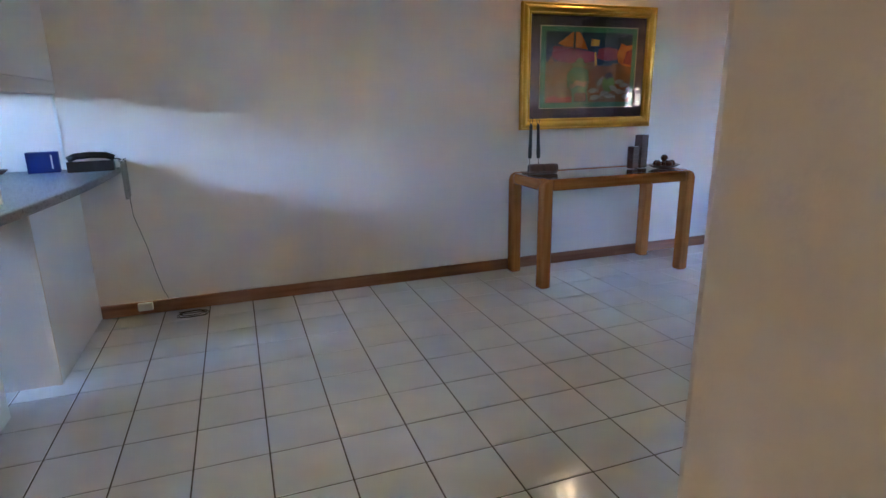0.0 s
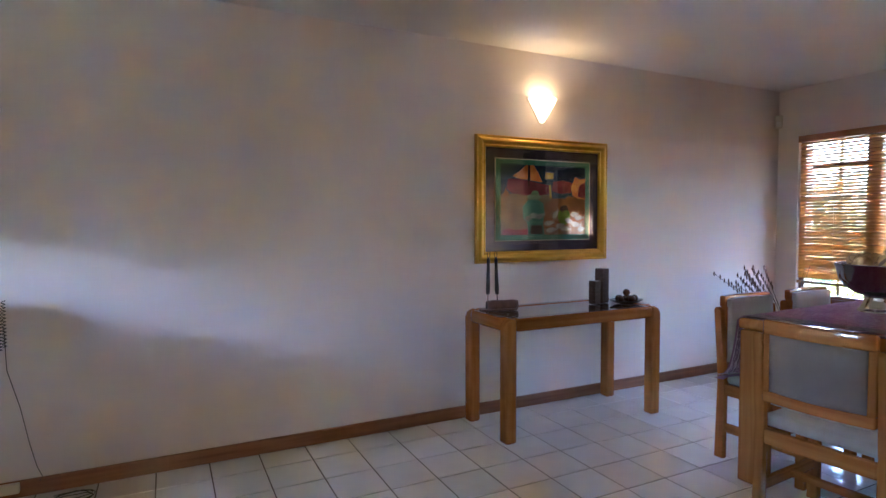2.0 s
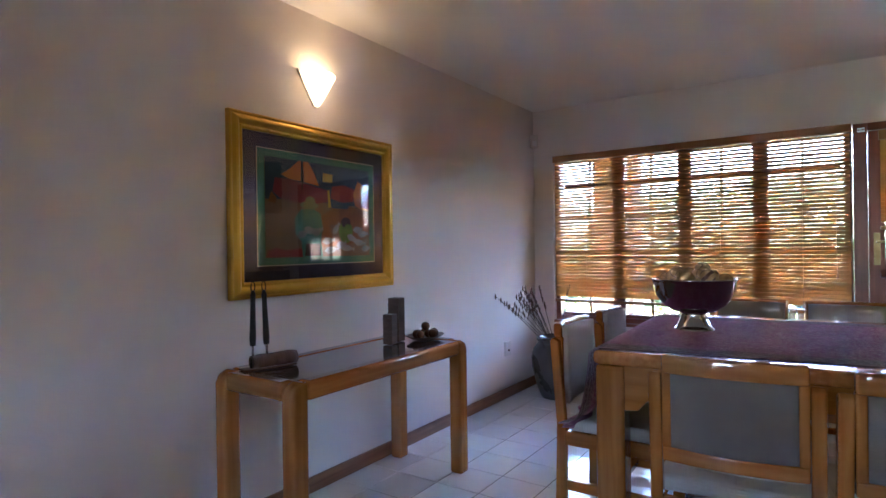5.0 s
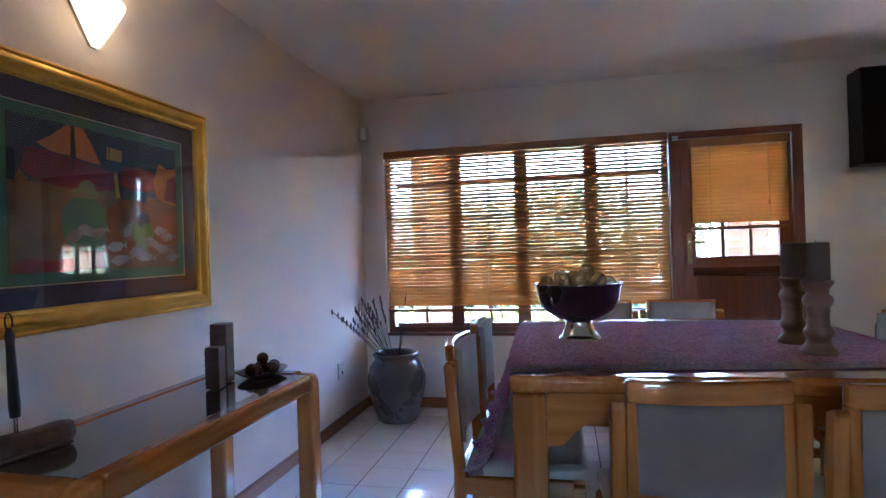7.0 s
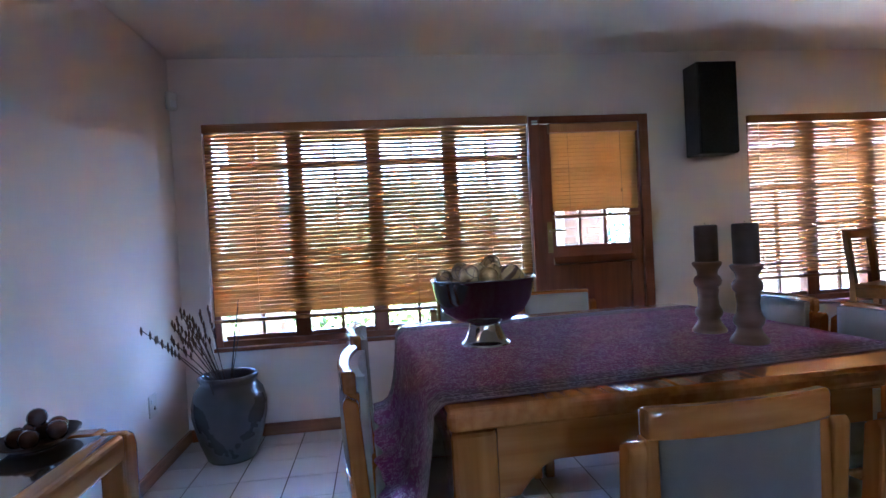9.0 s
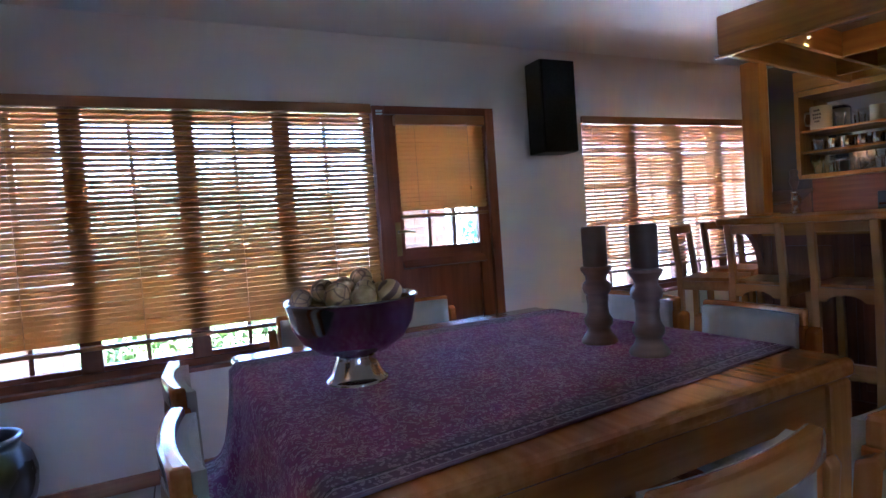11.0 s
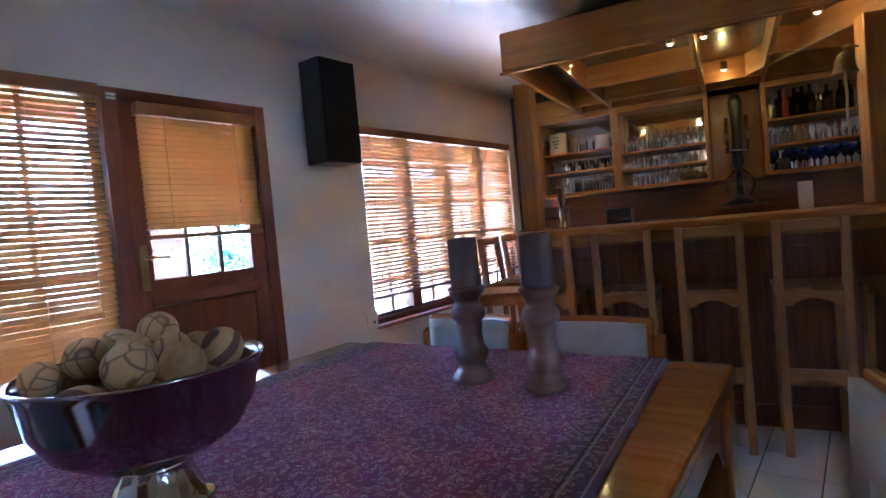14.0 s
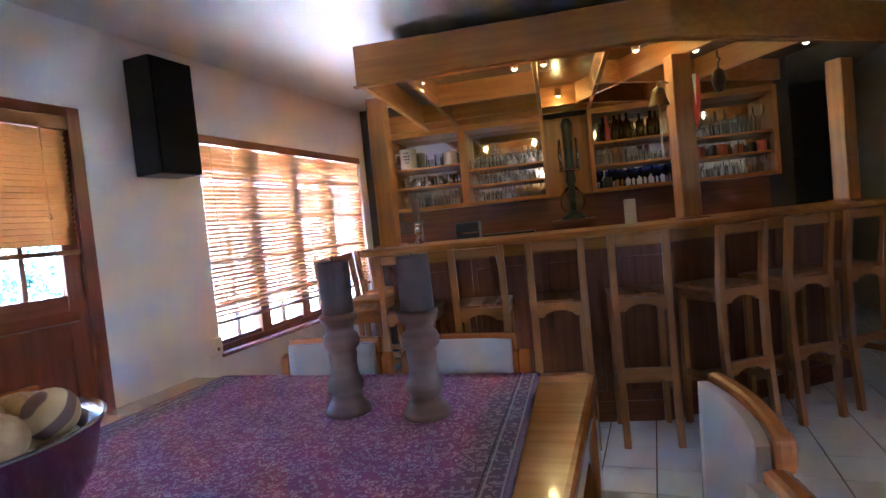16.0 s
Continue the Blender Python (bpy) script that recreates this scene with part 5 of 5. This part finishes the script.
random.seed(21)
plan = [
    (-0.30, 0.26, 1.774, 4, ("tumbler", "tumbler", "wine_glass"), 0.30), (-0.31, 0.26, 1.609, 8, ("steel_cup", "steel_cup", "tumbler", "tumbler"), 1.0), (-0.31, 0.26, 1.425, 9, ("mug", "tumbler", "wine_glass", "tumbler"), 1.0),
    (0.34, 0.96, 1.709, 10, ("clear_bottle", "tumbler", "wine_glass", "wine_glass"), 1.0), (0.34, 0.96, 1.569, 10, ("tumbler", "wine_glass"), 0.85), (0.34, 0.96, 1.425, 10, ("tumbler", "wine_glass", "tumbler"), 0.85),
    (1.40, 2.02, 1.809, 9, ("bottle", "clear_bottle", "bottle"), 0.95), (1.40, 2.02, 1.619, 9, ("tumbler", "clear_bottle", "tumbler"), 0.75), (1.40, 2.02, 1.425, 9, ("tumbler", "mug", "blue_glass", "blue_glass"), 1.05),
    (2.10, 2.74, 1.749, 9, ("tumbler", "wine_glass"), 1.35), (2.10, 2.74, 1.589, 9, ("red_tin", "red_tin", "mug", "tumbler"), 1.0), (2.10, 2.74, 1.425, 9, ("tumbler", "wine_glass"), 0.9),
]
for a, b, z, n, ks, sc_ in plan:
    n = n + n // 2 if sc_ >= 0.7 else n
    for k in range(n):
        u = a + (b - a) * (k + 0.5) / n
        kd = "blue_glass" if (ks[-1] == "blue_glass" and k > 3) else random.choice(ks)
        stand(kd, u + random.uniform(-0.006, 0.006), CV + (0.08 if k % 2 else 0.15) + random.uniform(-0.01, 0.01), z, sc_ * random.uniform(0.9, 1.05) if sc_ >= 0.7 else 1.15)

mg = thing("big_mug", BARP @ pose(-0.22, CV + 0.10, 1.774, 0, 0, 180), "oversized cream mug with dark lettering", "mug")
part("body", lathe([(0, 0), (0.072, 0), (0.076, 0.006), (0.073, 0.08), (0.076, 0.175), (0.072, 0.178), (0.068, 0.012), (0, 0.012)], 30), PORC, mg)
part("handle", tube(bmesh.new(), [(0.07, 0, 0.14), (0.11, 0, 0.145), (0.125, 0, 0.10), (0.11, 0, 0.05), (0.07, 0, 0.04)], 0.010, 8), PORC, mg)
lb = bmesh.new()
for z, w in ((0.135, 0.6), (0.105, 0.85), (0.078, 0.75), (0.05, 0.5)):
    for k in range(4):
        a0 = math.pi / 2 - w / 2 + w * k / 4
        a1 = a0 + w / 4 * 0.7
        vs = [lb.verts.new((0.0768 * math.cos(a), 0.0768 * math.sin(a), zz)) for a, zz in ((a0, z), (a1, z), (a1, z + 0.016), (a0, z + 0.016))]
        lb.faces.new(vs)
part("lettering", lb, LABEL, mg)
tin = thing("pale_tankard", BARP @ pose(0.16, CV + 0.10, 1.774), "squat pale yellow patterned tankard", "tankard")
part("body", lathe([(0, 0), (0.055, 0), (0.06, 0.01), (0.058, 0.10), (0.06, 0.115), (0.056, 0.115), (0.052, 0.012), (0, 0.012)], 22), PORC, tin)

# alcove ornament: tall dark stem with a glass bell
hk = thing("bar_ornament", BARP @ pose(1.175, CV + 0.10, 1.195) @ Matrix.Diagonal((1.38, 1.38, 1.36, 1)), "tall black and glass drinks dispenser in the alcove", "ornament")
part("base", lathe([(0, 0), (0.075, 0), (0.08, 0.01), (0.05, 0.03), (0.02, 0.05), (0, 0.05)], 24), BLACK, hk)
part("glass_bell", lathe([(0.055, 0.05), (0.075, 0.09), (0.07, 0.15), (0.03, 0.2), (0.028, 0.2), (0.066, 0.148), (0.07, 0.092), (0.05, 0.052)], 24), GLASSY, hk)
part("column", lathe([(0, 0.05), (0.022, 0.05), (0.02, 0.2), (0.034, 0.24), (0.028, 0.28), (0.03, 0.55), (0.036, 0.58), (0.025, 0.62), (0, 0.63)], 18), BLACK, hk)
for sx in (-1, 1):
    part("side_tube", tube(bmesh.new(), [(sx * 0.05, 0, 0.30), (sx * 0.055, 0, 0.4), (sx * 0.05, 0, 0.5)], 0.009, 8), CHROME, hk)
part("collar", lathe([(0.0, 0.30), (0.062, 0.30), (0.066, 0.306), (0.06, 0.312), (0, 0.312)], 20), CHROME, hk)

# things on and over the counter
tp = thing("beer_tap", BARP @ pose(0.13, 0.56, 1.15), "turned dark beer tap with a steel spout", "beer tap")
part("column", lathe([(0, 0), (0.035, 0), (0.036, 0.008), (0.018, 0.02), (0.016, 0.06), (0.024, 0.075), (0.02, 0.09), (0.016, 0.12), (0.024, 0.13), (0, 0.135)], 18), CHROME, tp)
part("handle", lathe([(0, 0.135), (0.014, 0.137), (0.012, 0.15), (0.024, 0.18), (0.028, 0.2), (0.02, 0.23), (0.024, 0.25), (0.018, 0.265), (0, 0.27)], 16), DARKWOOD, tp)
part("spout", tube(bmesh.new(), [(0, 0, 0.10), (0, 0.05, 0.105), (0, 0.075, 0.085), (0, 0.078, 0.06)], 0.008, 8), CHROME, tp)
rg = thing("cash_drawer", BARP @ pose(-0.03, 0.80, 1.12), "small sloping wooden menu box behind the counter", "box")
part("body", prism(bmesh.new(), [(-0.07, 0), (0.09, 0), (0.09, 0.16), (-0.07, 0.09)], "x", -0.12, 0.12), REDX, rg)
part("lid", boxed(-0.13, 0.13, -0.09, 0.11, -0.006, 0.006, bevel=0.003), DARKWOOD, rg).matrix_local = pose(0, 0, 0.135, 22, 0, 0)
part("leg", boxed(-0.1, 0.1, -0.05, 0.07, -0.22, 0.0), REDX, rg)
bk2 = thing("back_counter", BARP, "low dark worktop along the back of the bar", "counter")
part("top", boxed(-0.38, 2.77, CV - 0.12, CV + 0.298, 1.0, 1.035, bevel=0.004), REDX, bk2)
part("front", boxed(-0.36, 2.75, CV - 0.08, CV + 0.28, 0.0, 0.998), REDZ, bk2)
for u, w, h, lab in ((0.27, 0.10, 0.22, "black boxy coffee machine on the back counter"), (0.62, 0.22, 0.10, "flat black music player on the back counter")):
    bb = thing("black_appliance", BARP @ pose(u, CV + 0.06, 1.035), lab, "appliance")
    part("body", boxed(-w, w, -0.1, 0.1, 0, h, bevel=0.008), BLACK, bb)
    part("trim", boxed(-w + 0.01, w - 0.01, -0.103, -0.1005, h * 0.55, h * 0.62), CHROME, bb)
sgn = thing("card_stand", BARP @ pose(1.47, 0.60, 1.15, 0, 0, 6), "small cream card stand on the counter", "card stand")
part("back", soften(boxed(-0.035, 0.035, 0.0, 0.012, 0.0, 0.15), 0.003), PORC, sgn)
part("pocket", boxed(-0.03, 0.03, -0.016, -0.001, 0.0, 0.06, bevel=0.002), PORC, sgn)
bell = thing("ship_bell", BARP @ pose(1.64, 0.36, 1.80), "small dull pewter ship's bell with a hanging rope", "bell")
part("bell", lathe([(0.060, 0.0), (0.050, 0.02), (0.038, 0.06), (0.03, 0.09), (0.012, 0.105), (0, 0.107), (0, 0.1), (0.025, 0.085), (0.034, 0.06), (0.046, 0.02), (0.056, 0.0)], 24), PEWTER, bell)
part("hook", tube(bmesh.new(), [(0, 0, 0.105), (0, 0, 0.13), (0.03, 0.06, 0.15), (0.09, 0.12, 0.14), (0.10, 0.125, 0.05)], 0.006, 8), BRASS, bell)
part("rope", tube(bmesh.new(), [(0, 0, 0.05), (0.003, 0, -0.1), (0, 0.002, -0.2), (0.004, 0, -0.30)], 0.006, 8), CREAM, bell, "pale bell rope")
pw = wing_point(0.56, 0.3)
pul = thing("wooden_pulley", BARP @ pose(pw[0], pw[1], 1.86), "old wooden pulley block hanging from the canopy", "pulley")
part("block", lathe([(0, 0), (0.015, 0.004), (0.035, 0.04), (0.04, 0.08), (0.03, 0.12), (0.01, 0.14), (0, 0.14)], 16), DARKWOOD, pul)
part("hook", tube(bmesh.new(), [(0, 0, 0.138), (0.003, 0, 0.17), (0.015, 0, 0.19), (0, 0, 0.205), (0, 0, 0.24)], 0.006, 8), BLACK, pul)
pw = wing_point(0.80, 0.75)
pen = thing("pennant", BARP @ pose(pw[0], pw[1], 1.72), "small red and white cloth pennant hanging in the bar", "pennant")
part("cloth", prism(bmesh.new(), [(-0.03, 0.37), (0.03, 0.37), (0.035, 0.2), (0.0, 0.0), (-0.03, 0.2)], "y", 0, 0.004), REDP, pen)
part("stripe", prism(bmesh.new(), [(-0.012, 0.37), (0.012, 0.37), (0.0, 0.16)], "y", -0.003, -0.001), WHITE, pen)
rc = thing("red_bottle", BARP @ pose(1.50, CV + 0.06, 1.809), "tall red glass bottle on the bar shelf", "bottle")
part("body", lathe([(0, 0), (0.02, 0), (0.021, 0.1), (0.010, 0.15), (0.009, 0.21), (0, 0.212)], 14), REDP, rc)

# ---- bar stools ----
def arch(bm, half, z0, z1, y0, y1, rise):
    pts = [(-half, z1), (half, z1), (half, z0), (half * 0.72, z0)]
    pts += [(half * 0.72 * (1 - 2 * k / 10), z0 + rise * math.sin(math.pi * k / 10) ** 0.6) for k in range(1, 10)]
    pts += [(-half * 0.72, z0), (-half, z0)]
    return prism(bm, pts, "y", y0, y1)


def bar_stool(m, label):
    """Faces +y; back legs run up into the open back."""
    c = thing("bar_stool", m, label, "bar stool", "stools at the bar")
    for sx in (-1, 1):
        lg = bmesh.new()
        prism(lg, [(-0.185, 0), (-0.15, 0), (-0.115, 0.45), (-0.115, 0.82), (-0.15, 1.12), (-0.183, 1.12), (-0.15, 0.82), (-0.15, 0.45)], "x", sx * 0.115, sx * 0.152)
        soften(lg, 0.005, 2)
        part("back_leg", lg, PINEZ, c)
        fl = bmesh.new()
        prism(fl, [(0.165, 0), (0.200, 0), (0.18, 0.775), (0.145, 0.775)], "x", sx * 0.115, sx * 0.15)
        part("front_leg", soften(fl, 0.005, 2), PINEZ, c)
        part("side_stretcher", boxed(sx * 0.12, sx * 0.145, -0.13, 0.165, 0.28, 0.32, bevel=0.004), PINEX, c)
        part("side_rail", boxed(sx * 0.12, sx * 0.145, -0.12, 0.15, 0.72, 0.775, bevel=0.004), PINEX, c)
    part("top_rail", boxed(-0.116, 0.116, -0.175, -0.148, 1.065, 1.115, bevel=0.006), PINEX, c)
    part("back_rail", arch(bmesh.new(), 0.116, 0.715, 0.785, -0.148, -0.122, 0.035), PINEX, c)
    part("lower_rail", arch(bmesh.new(), 0.116, 0.345, 0.415, -0.155, -0.13, 0.03), PINEX, c)
    part("front_rail", boxed(-0.116, 0.116, 0.15, 0.172, 0.72, 0.775, bevel=0.004), PINEX, c)
    part("footrest", boxed(-0.116, 0.116, 0.165, 0.19, 0.24, 0.28, bevel=0.005), PINEX, c)
    sl = bmesh.new()
    for k in range(4):
        box(sl, -0.155 + 0.0785 * k, -0.155 + 0.0775 * (k + 1), -0.118, 0.20, 0.777, 0.80, bevel=0.004)
    part("seat", sl, PINEX, c, "planked timber seat")
    return c


SL = "tall pale timber bar stool with an open back at the bar"
st0 = bar_stool(BARP @ pose(0.16, 0.14, 0), SL)
for u in (0.575, 0.99, 1.415):
    copy_thing(st0, BARP @ pose(u, 0.14 + random.uniform(-0.01, 0.01), 0, 0, 0, random.uniform(-2, 2)))
for s in (0.28, 0.74, 1.16):
    u, v = wing_point(s, 0.10)
    copy_thing(st0, BARP @ pose(u, v, 0, 0, 0, 26 + random.uniform(-3, 3)))
for x, y, rz in ((4.53, -0.36, 112), (4.70, -0.86, 95), (4.78, -1.32, 97)):
    o = copy_thing(st0, pose(x, y, 0, 0, 0, rz))
    tagged(o, "tall pale timber bar stool standing in a row by the window")

# dark recess at the far end: flat black panel for an unidentified rectangle
dark_panel = thing("television", pose(1.30, SOUTH + 0.001, 0), "flat black panel on the far wall", "television")
part("screen", boxed(-0.34, 0.34, 0.03, 0.05, 1.02, 1.62, bevel=0.006), BLACK, dark_panel)
part("mount", boxed(-0.1, 0.1, 0.0, 0.03, 1.2, 1.4), BLACK, dark_panel)

# ---- outside ----
solid("ground", boxed(EAST + 0.26, 400, -300, 300, -0.4, -0.12), LAWN, "sunlit lawn", "lawn", kind=S)
solid("pavement", boxed(EAST + 0.22, 8.35, -9, 9, -0.12, -0.08), PAVING, "paved strip along the house", "paving", kind=S)
solid("outer_ground", boxed(-400, WEST - 0.25, -300, 300, -0.4, -0.12), LAWN, "lawn behind the house", "lawn", kind=S)

vr = thing("veranda_roof", pose(0, 0, 0), "brown timber veranda roof carried on brick piers", "veranda roof", kind=S)
part("ceiling_boards", boxed(EAST + 0.221, 7.75, -0.1, 6.5, 2.40, 2.46), WINY, vr)
part("beam", boxed(7.27, 7.45, -0.1, 6.5, 2.262, 2.399, bevel=0.006), WINY, vr)
part("fascia", boxed(7.751, 7.78, -0.1, 6.5, 2.34, 2.50, bevel=0.004), WINY, vr)


def pier(x0, x1, y0, y1, h, label):
    p = solid("brick_pier", boxed(x0 + 0.006, x1 - 0.006, y0 + 0.006, y1 - 0.006, -0.12, h), MORTAR, label, "brick pier")
    return p


piers = [((7.0, 7.46, 0.27, 0.73), pier(7.0, 7.46, 0.27, 0.73, 2.26, "yellow face-brick pier outside the door")),
         ((7.25, 7.71, 3.52, 3.98), pier(7.25, 7.71, 3.52, 3.98, 2.26, "yellow face-brick pier outside the window"))]
wing_ = thing("house_wing", pose(0, 0, 0), "sunlit yellow brick wing of the house with a tiled roof", "house")
part("wall", boxed(10.5, 10.75, -14, -3.7, -0.12, 2.5), FARBRICK, wing_)
part("roof", prism(bmesh.new(), [(9.9, 2.32), (9.9, 2.45), (13.5, 4.3), (13.5, 4.1)], "y", -14.4, -3.4), ROOFM, wing_)
part("fascia", boxed(9.86, 9.9, -14.4, -3.4, 2.28, 2.46), WHITE, wing_)
random.seed(5)


def tree(x, y, h, r, n, mat=LEAF, trunk=0.12):
    t = thing("garden_tree", pose(x, y, -0.12), "leafy garden tree beyond the lawn", "tree", "garden trees")
    tb = bmesh.new()
    tube(tb, [(0, 0, 0), (0.05, 0.03, h * 0.3), (-0.03, 0.05, h * 0.62), (0.02, 0.0, h * 0.9)], trunk, 8, trunk * 0.3)
    for k in range(7):
        a = k * 2.4
        z0 = h * (0.35 + 0.07 * k)
        tube(tb, [(0, 0, z0), (0.4 * r * math.cos(a), 0.4 * r * math.sin(a), z0 + 0.12 * h), (0.8 * r * math.cos(a), 0.8 * r * math.sin(a), z0 + 0.2 * h)], trunk * 0.45, 6, 0.02)
    part("trunk", tb, BARK, t)
    verts, faces = [], []
    clumps = [(random.gauss(0, 0.42) * r, random.gauss(0, 0.42) * r, h * random.uniform(0.22, 0.92), r * random.uniform(0.22, 0.42)) for _ in range(22)]
    for k in range(n):
        cx, cy, cz, cr = random.choice(clumps)
        c = Vector((cx, cy, cz)) + Vector((random.gauss(0, 1), random.gauss(0, 1), random.gauss(0, 0.8))) * cr * 0.55
        a = Vector((random.gauss(0, 1), random.gauss(0, 1), random.gauss(0, 1))).normalized() * random.uniform(0.045, 0.085) * (0.5 + h / 6)
        b = a.cross(Vector((random.gauss(0, 1), random.gauss(0, 1), random.gauss(0, 1)))).normalized() * a.length * 0.5
        i = len(verts)
        verts += [tuple(c - a), tuple(c + b), tuple(c + a), tuple(c - b)]
        faces.append((i, i + 1, i + 2, i + 3))
    me = bpy.data.meshes.new("crown")
    me.from_pydata(verts, [], faces)
    me.materials.append(mat)
    o = new("crown", me)
    o.parent = t
    return t


for x, y, h, r, n in ((15.5, 4.9, 2.6, 1.7, 7000), (17, 2.2, 3.0, 2.2, 8000), (16, -0.4, 2.5, 1.6, 6000), (21, 8.5, 2.9, 2.4, 6000), (24, 5.2, 3.4, 2.6, 6000), (27, -1.5, 3.8, 2.8, 5000), (23, 12.5, 3.4, 2.4, 5000)):
    tree(x, y, h, r, n)
for x, y, h, r, n in ((9.6, -1.9, 1.5, 0.7, 3000), (10.6, -0.9, 1.7, 0.8, 3000), (11.5, -2.9, 1.8, 0.9, 3000), (12.6, -4.2, 2.6, 1.0, 3000)):
    tree(x, y, h, r, n, BLUELEAF, 0.06)
gw = thing("garden_wall", pose(0, 0, 0), "white boundary wall with dark palisade fencing", "garden wall")
part("wall", boxed(19.0, 19.2, -22, 1.2, -0.12, 1.0), WHITE, gw)
for k in range(60):
    part("fence_bar", boxed(19.08, 19.11, -10.5 + 0.19 * k, -10.46 + 0.19 * k, 1.0, 1.9), BLACK, gw)
hv, hf = [], []
for k in range(9000):
    y = random.uniform(-1, 14)
    c = Vector((8.75 + random.gauss(0, 0.16), y, -0.12 + abs(random.gauss(0.2, 0.15))))
    a = Vector((random.gauss(0, 1), random.gauss(0, 1), random.gauss(0, 1))).normalized() * 0.06
    b = a.cross(Vector((random.gauss(0, 1), random.gauss(0, 1), random.gauss(0, 1)))).normalized() * 0.035
    i = len(hv)
    hv += [tuple(c - a), tuple(c + b), tuple(c + a), tuple(c - b)]
    hf.append((i, i + 1, i + 2, i + 3))
me = bpy.data.meshes.new("low_hedge")
me.from_pydata(hv, [], hf)
me.materials.append(HEDGE)
tagged(new("low_hedge", me), "low bright green hedge along the lawn", "hedge", kind="stuff")
sv, sf = [], []
for k in range(26000):
    y = random.uniform(0.6, 17)
    top = 1.45 + 0.35 * math.sin(y * 0.9) + 0.22 * math.sin(y * 2.3 + 1)
    c = Vector((13.6 + random.gauss(0, 0.4), y, -0.12 + (top + 0.12) * random.random() ** 0.8))
    a = Vector((random.gauss(0, 1), random.gauss(0, 1), random.gauss(0, 1))).normalized() * random.uniform(0.06, 0.10)
    b = a.cross(Vector((random.gauss(0, 1), random.gauss(0, 1), random.gauss(0, 1)))).normalized() * 0.05
    i = len(sv)
    sv += [tuple(c - a), tuple(c + b), tuple(c + a), tuple(c - b)]
    sf.append((i, i + 1, i + 2, i + 3))
me = bpy.data.meshes.new("shrub_border")
me.from_pydata(sv, [], sf)
me.materials.append(LEAF)
tagged(new("shrub_border", me), "dense dark green shrub border behind the lawn", "shrubs", kind="stuff")

# ---- pieces: bricks and floor tiles ----
bm_ = mesh_of("brick", boxed(-0.108, 0.108, -0.05, 0.05, -0.035, 0.035, bevel=0.003, seg=1), BRICK)
for (x0, x1, y0, y1), owner in piers:
    for c in range(28):
        z = -0.08 + c * 0.085
        odd = c % 2
        spots_ = [(x0 + 0.05, (y0 + y1) / 2 - 0.115 + 0.23 * k, 90) for k in range(2)] if odd else [(x0 + 0.05, y0 + 0.057, 90), (x0 + 0.05, (y0 + y1) / 2, 90), (x0 + 0.05, y1 - 0.057, 90)]
        spots_ += [(x0 + 0.115 + 0.23 * k, yy, 0) for k in range(2) for yy in (y0 + 0.05, y1 - 0.05)] if not odd else [(x0 + 0.23, yy, 0) for yy in (y0 + 0.05, y1 - 0.05)]
        for k, (x, y, rz) in enumerate(spots_):
            short = (not odd and rz == 90 and k in (0, 2))
            o = new("brick", bm_)
            o.parent = owner
            o.matrix_local = pose(x + random.uniform(-0.002, 0.002), y, z, 0, 0, rz) @ Matrix.Diagonal((0.5 if short else 1, 1, 1, 1))

tile_mesh = mesh_of("tile", boxed(-0.1225, 0.1225, -0.1225, 0.1225, -0.0034, 0.0, bevel=0.0016, seg=1), TILE)
rv, rf = [], []
i0, i1 = math.floor((WEST - T0X) / PITCH) + 1, math.floor((EAST - T0X) / PITCH)
j0, j1 = math.floor((SOUTH - T0Y) / PITCH) + 1, math.floor((NORTH - T0Y) / PITCH)
count = 0
for i in range(i0, i1 + 1):
    for j in range(j0, j1 + 1):
        xa, xb = T0X + PITCH * i + 0.0025, min(T0X + PITCH * (i + 1) - 0.0025, EAST - 0.001)
        ya, yb = T0Y + PITCH * j + 0.0025, min(T0Y + PITCH * (j + 1) - 0.0025, NORTH - 0.001)
        cx, cy = (xa + xb) / 2, (ya + yb) / 2
        near = -0.7 < cx < 4.95 and 1.2 < cy < 3.6 and xb - xa > 0.24 and yb - ya > 0.24
        if near and count < 300:
            count += 1
            o = new("tile", tile_mesh)
            o.parent = floor
            o.matrix_local = pose(cx, cy, random.uniform(-0.0003, 0.0003), random.uniform(-0.06, 0.06), random.uniform(-0.06, 0.06), 0)
        else:
            k = len(rv)
            rv += [(xa, ya, -0.0034), (xb, ya, -0.0034), (xb, yb, -0.0034), (xa, yb, -0.0034), (xa + 0.0015, ya + 0.0015, 0), (xb - 0.0015, ya + 0.0015, 0), (xb - 0.0015, yb - 0.0015, 0), (xa + 0.0015, yb - 0.0015, 0)]
            rf += [(k + 4, k + 5, k + 6, k + 7), (k, k + 1, k + 5, k + 4), (k + 1, k + 2, k + 6, k + 5), (k + 2, k + 3, k + 7, k + 6), (k + 3, k, k + 4, k + 7)]
me = bpy.data.meshes.new("tiles")
me.from_pydata(rv, [], rf)
me.materials.append(TILE)
o = new("tiles", me)
o.parent = floor
tagged(o, kind="stuff")
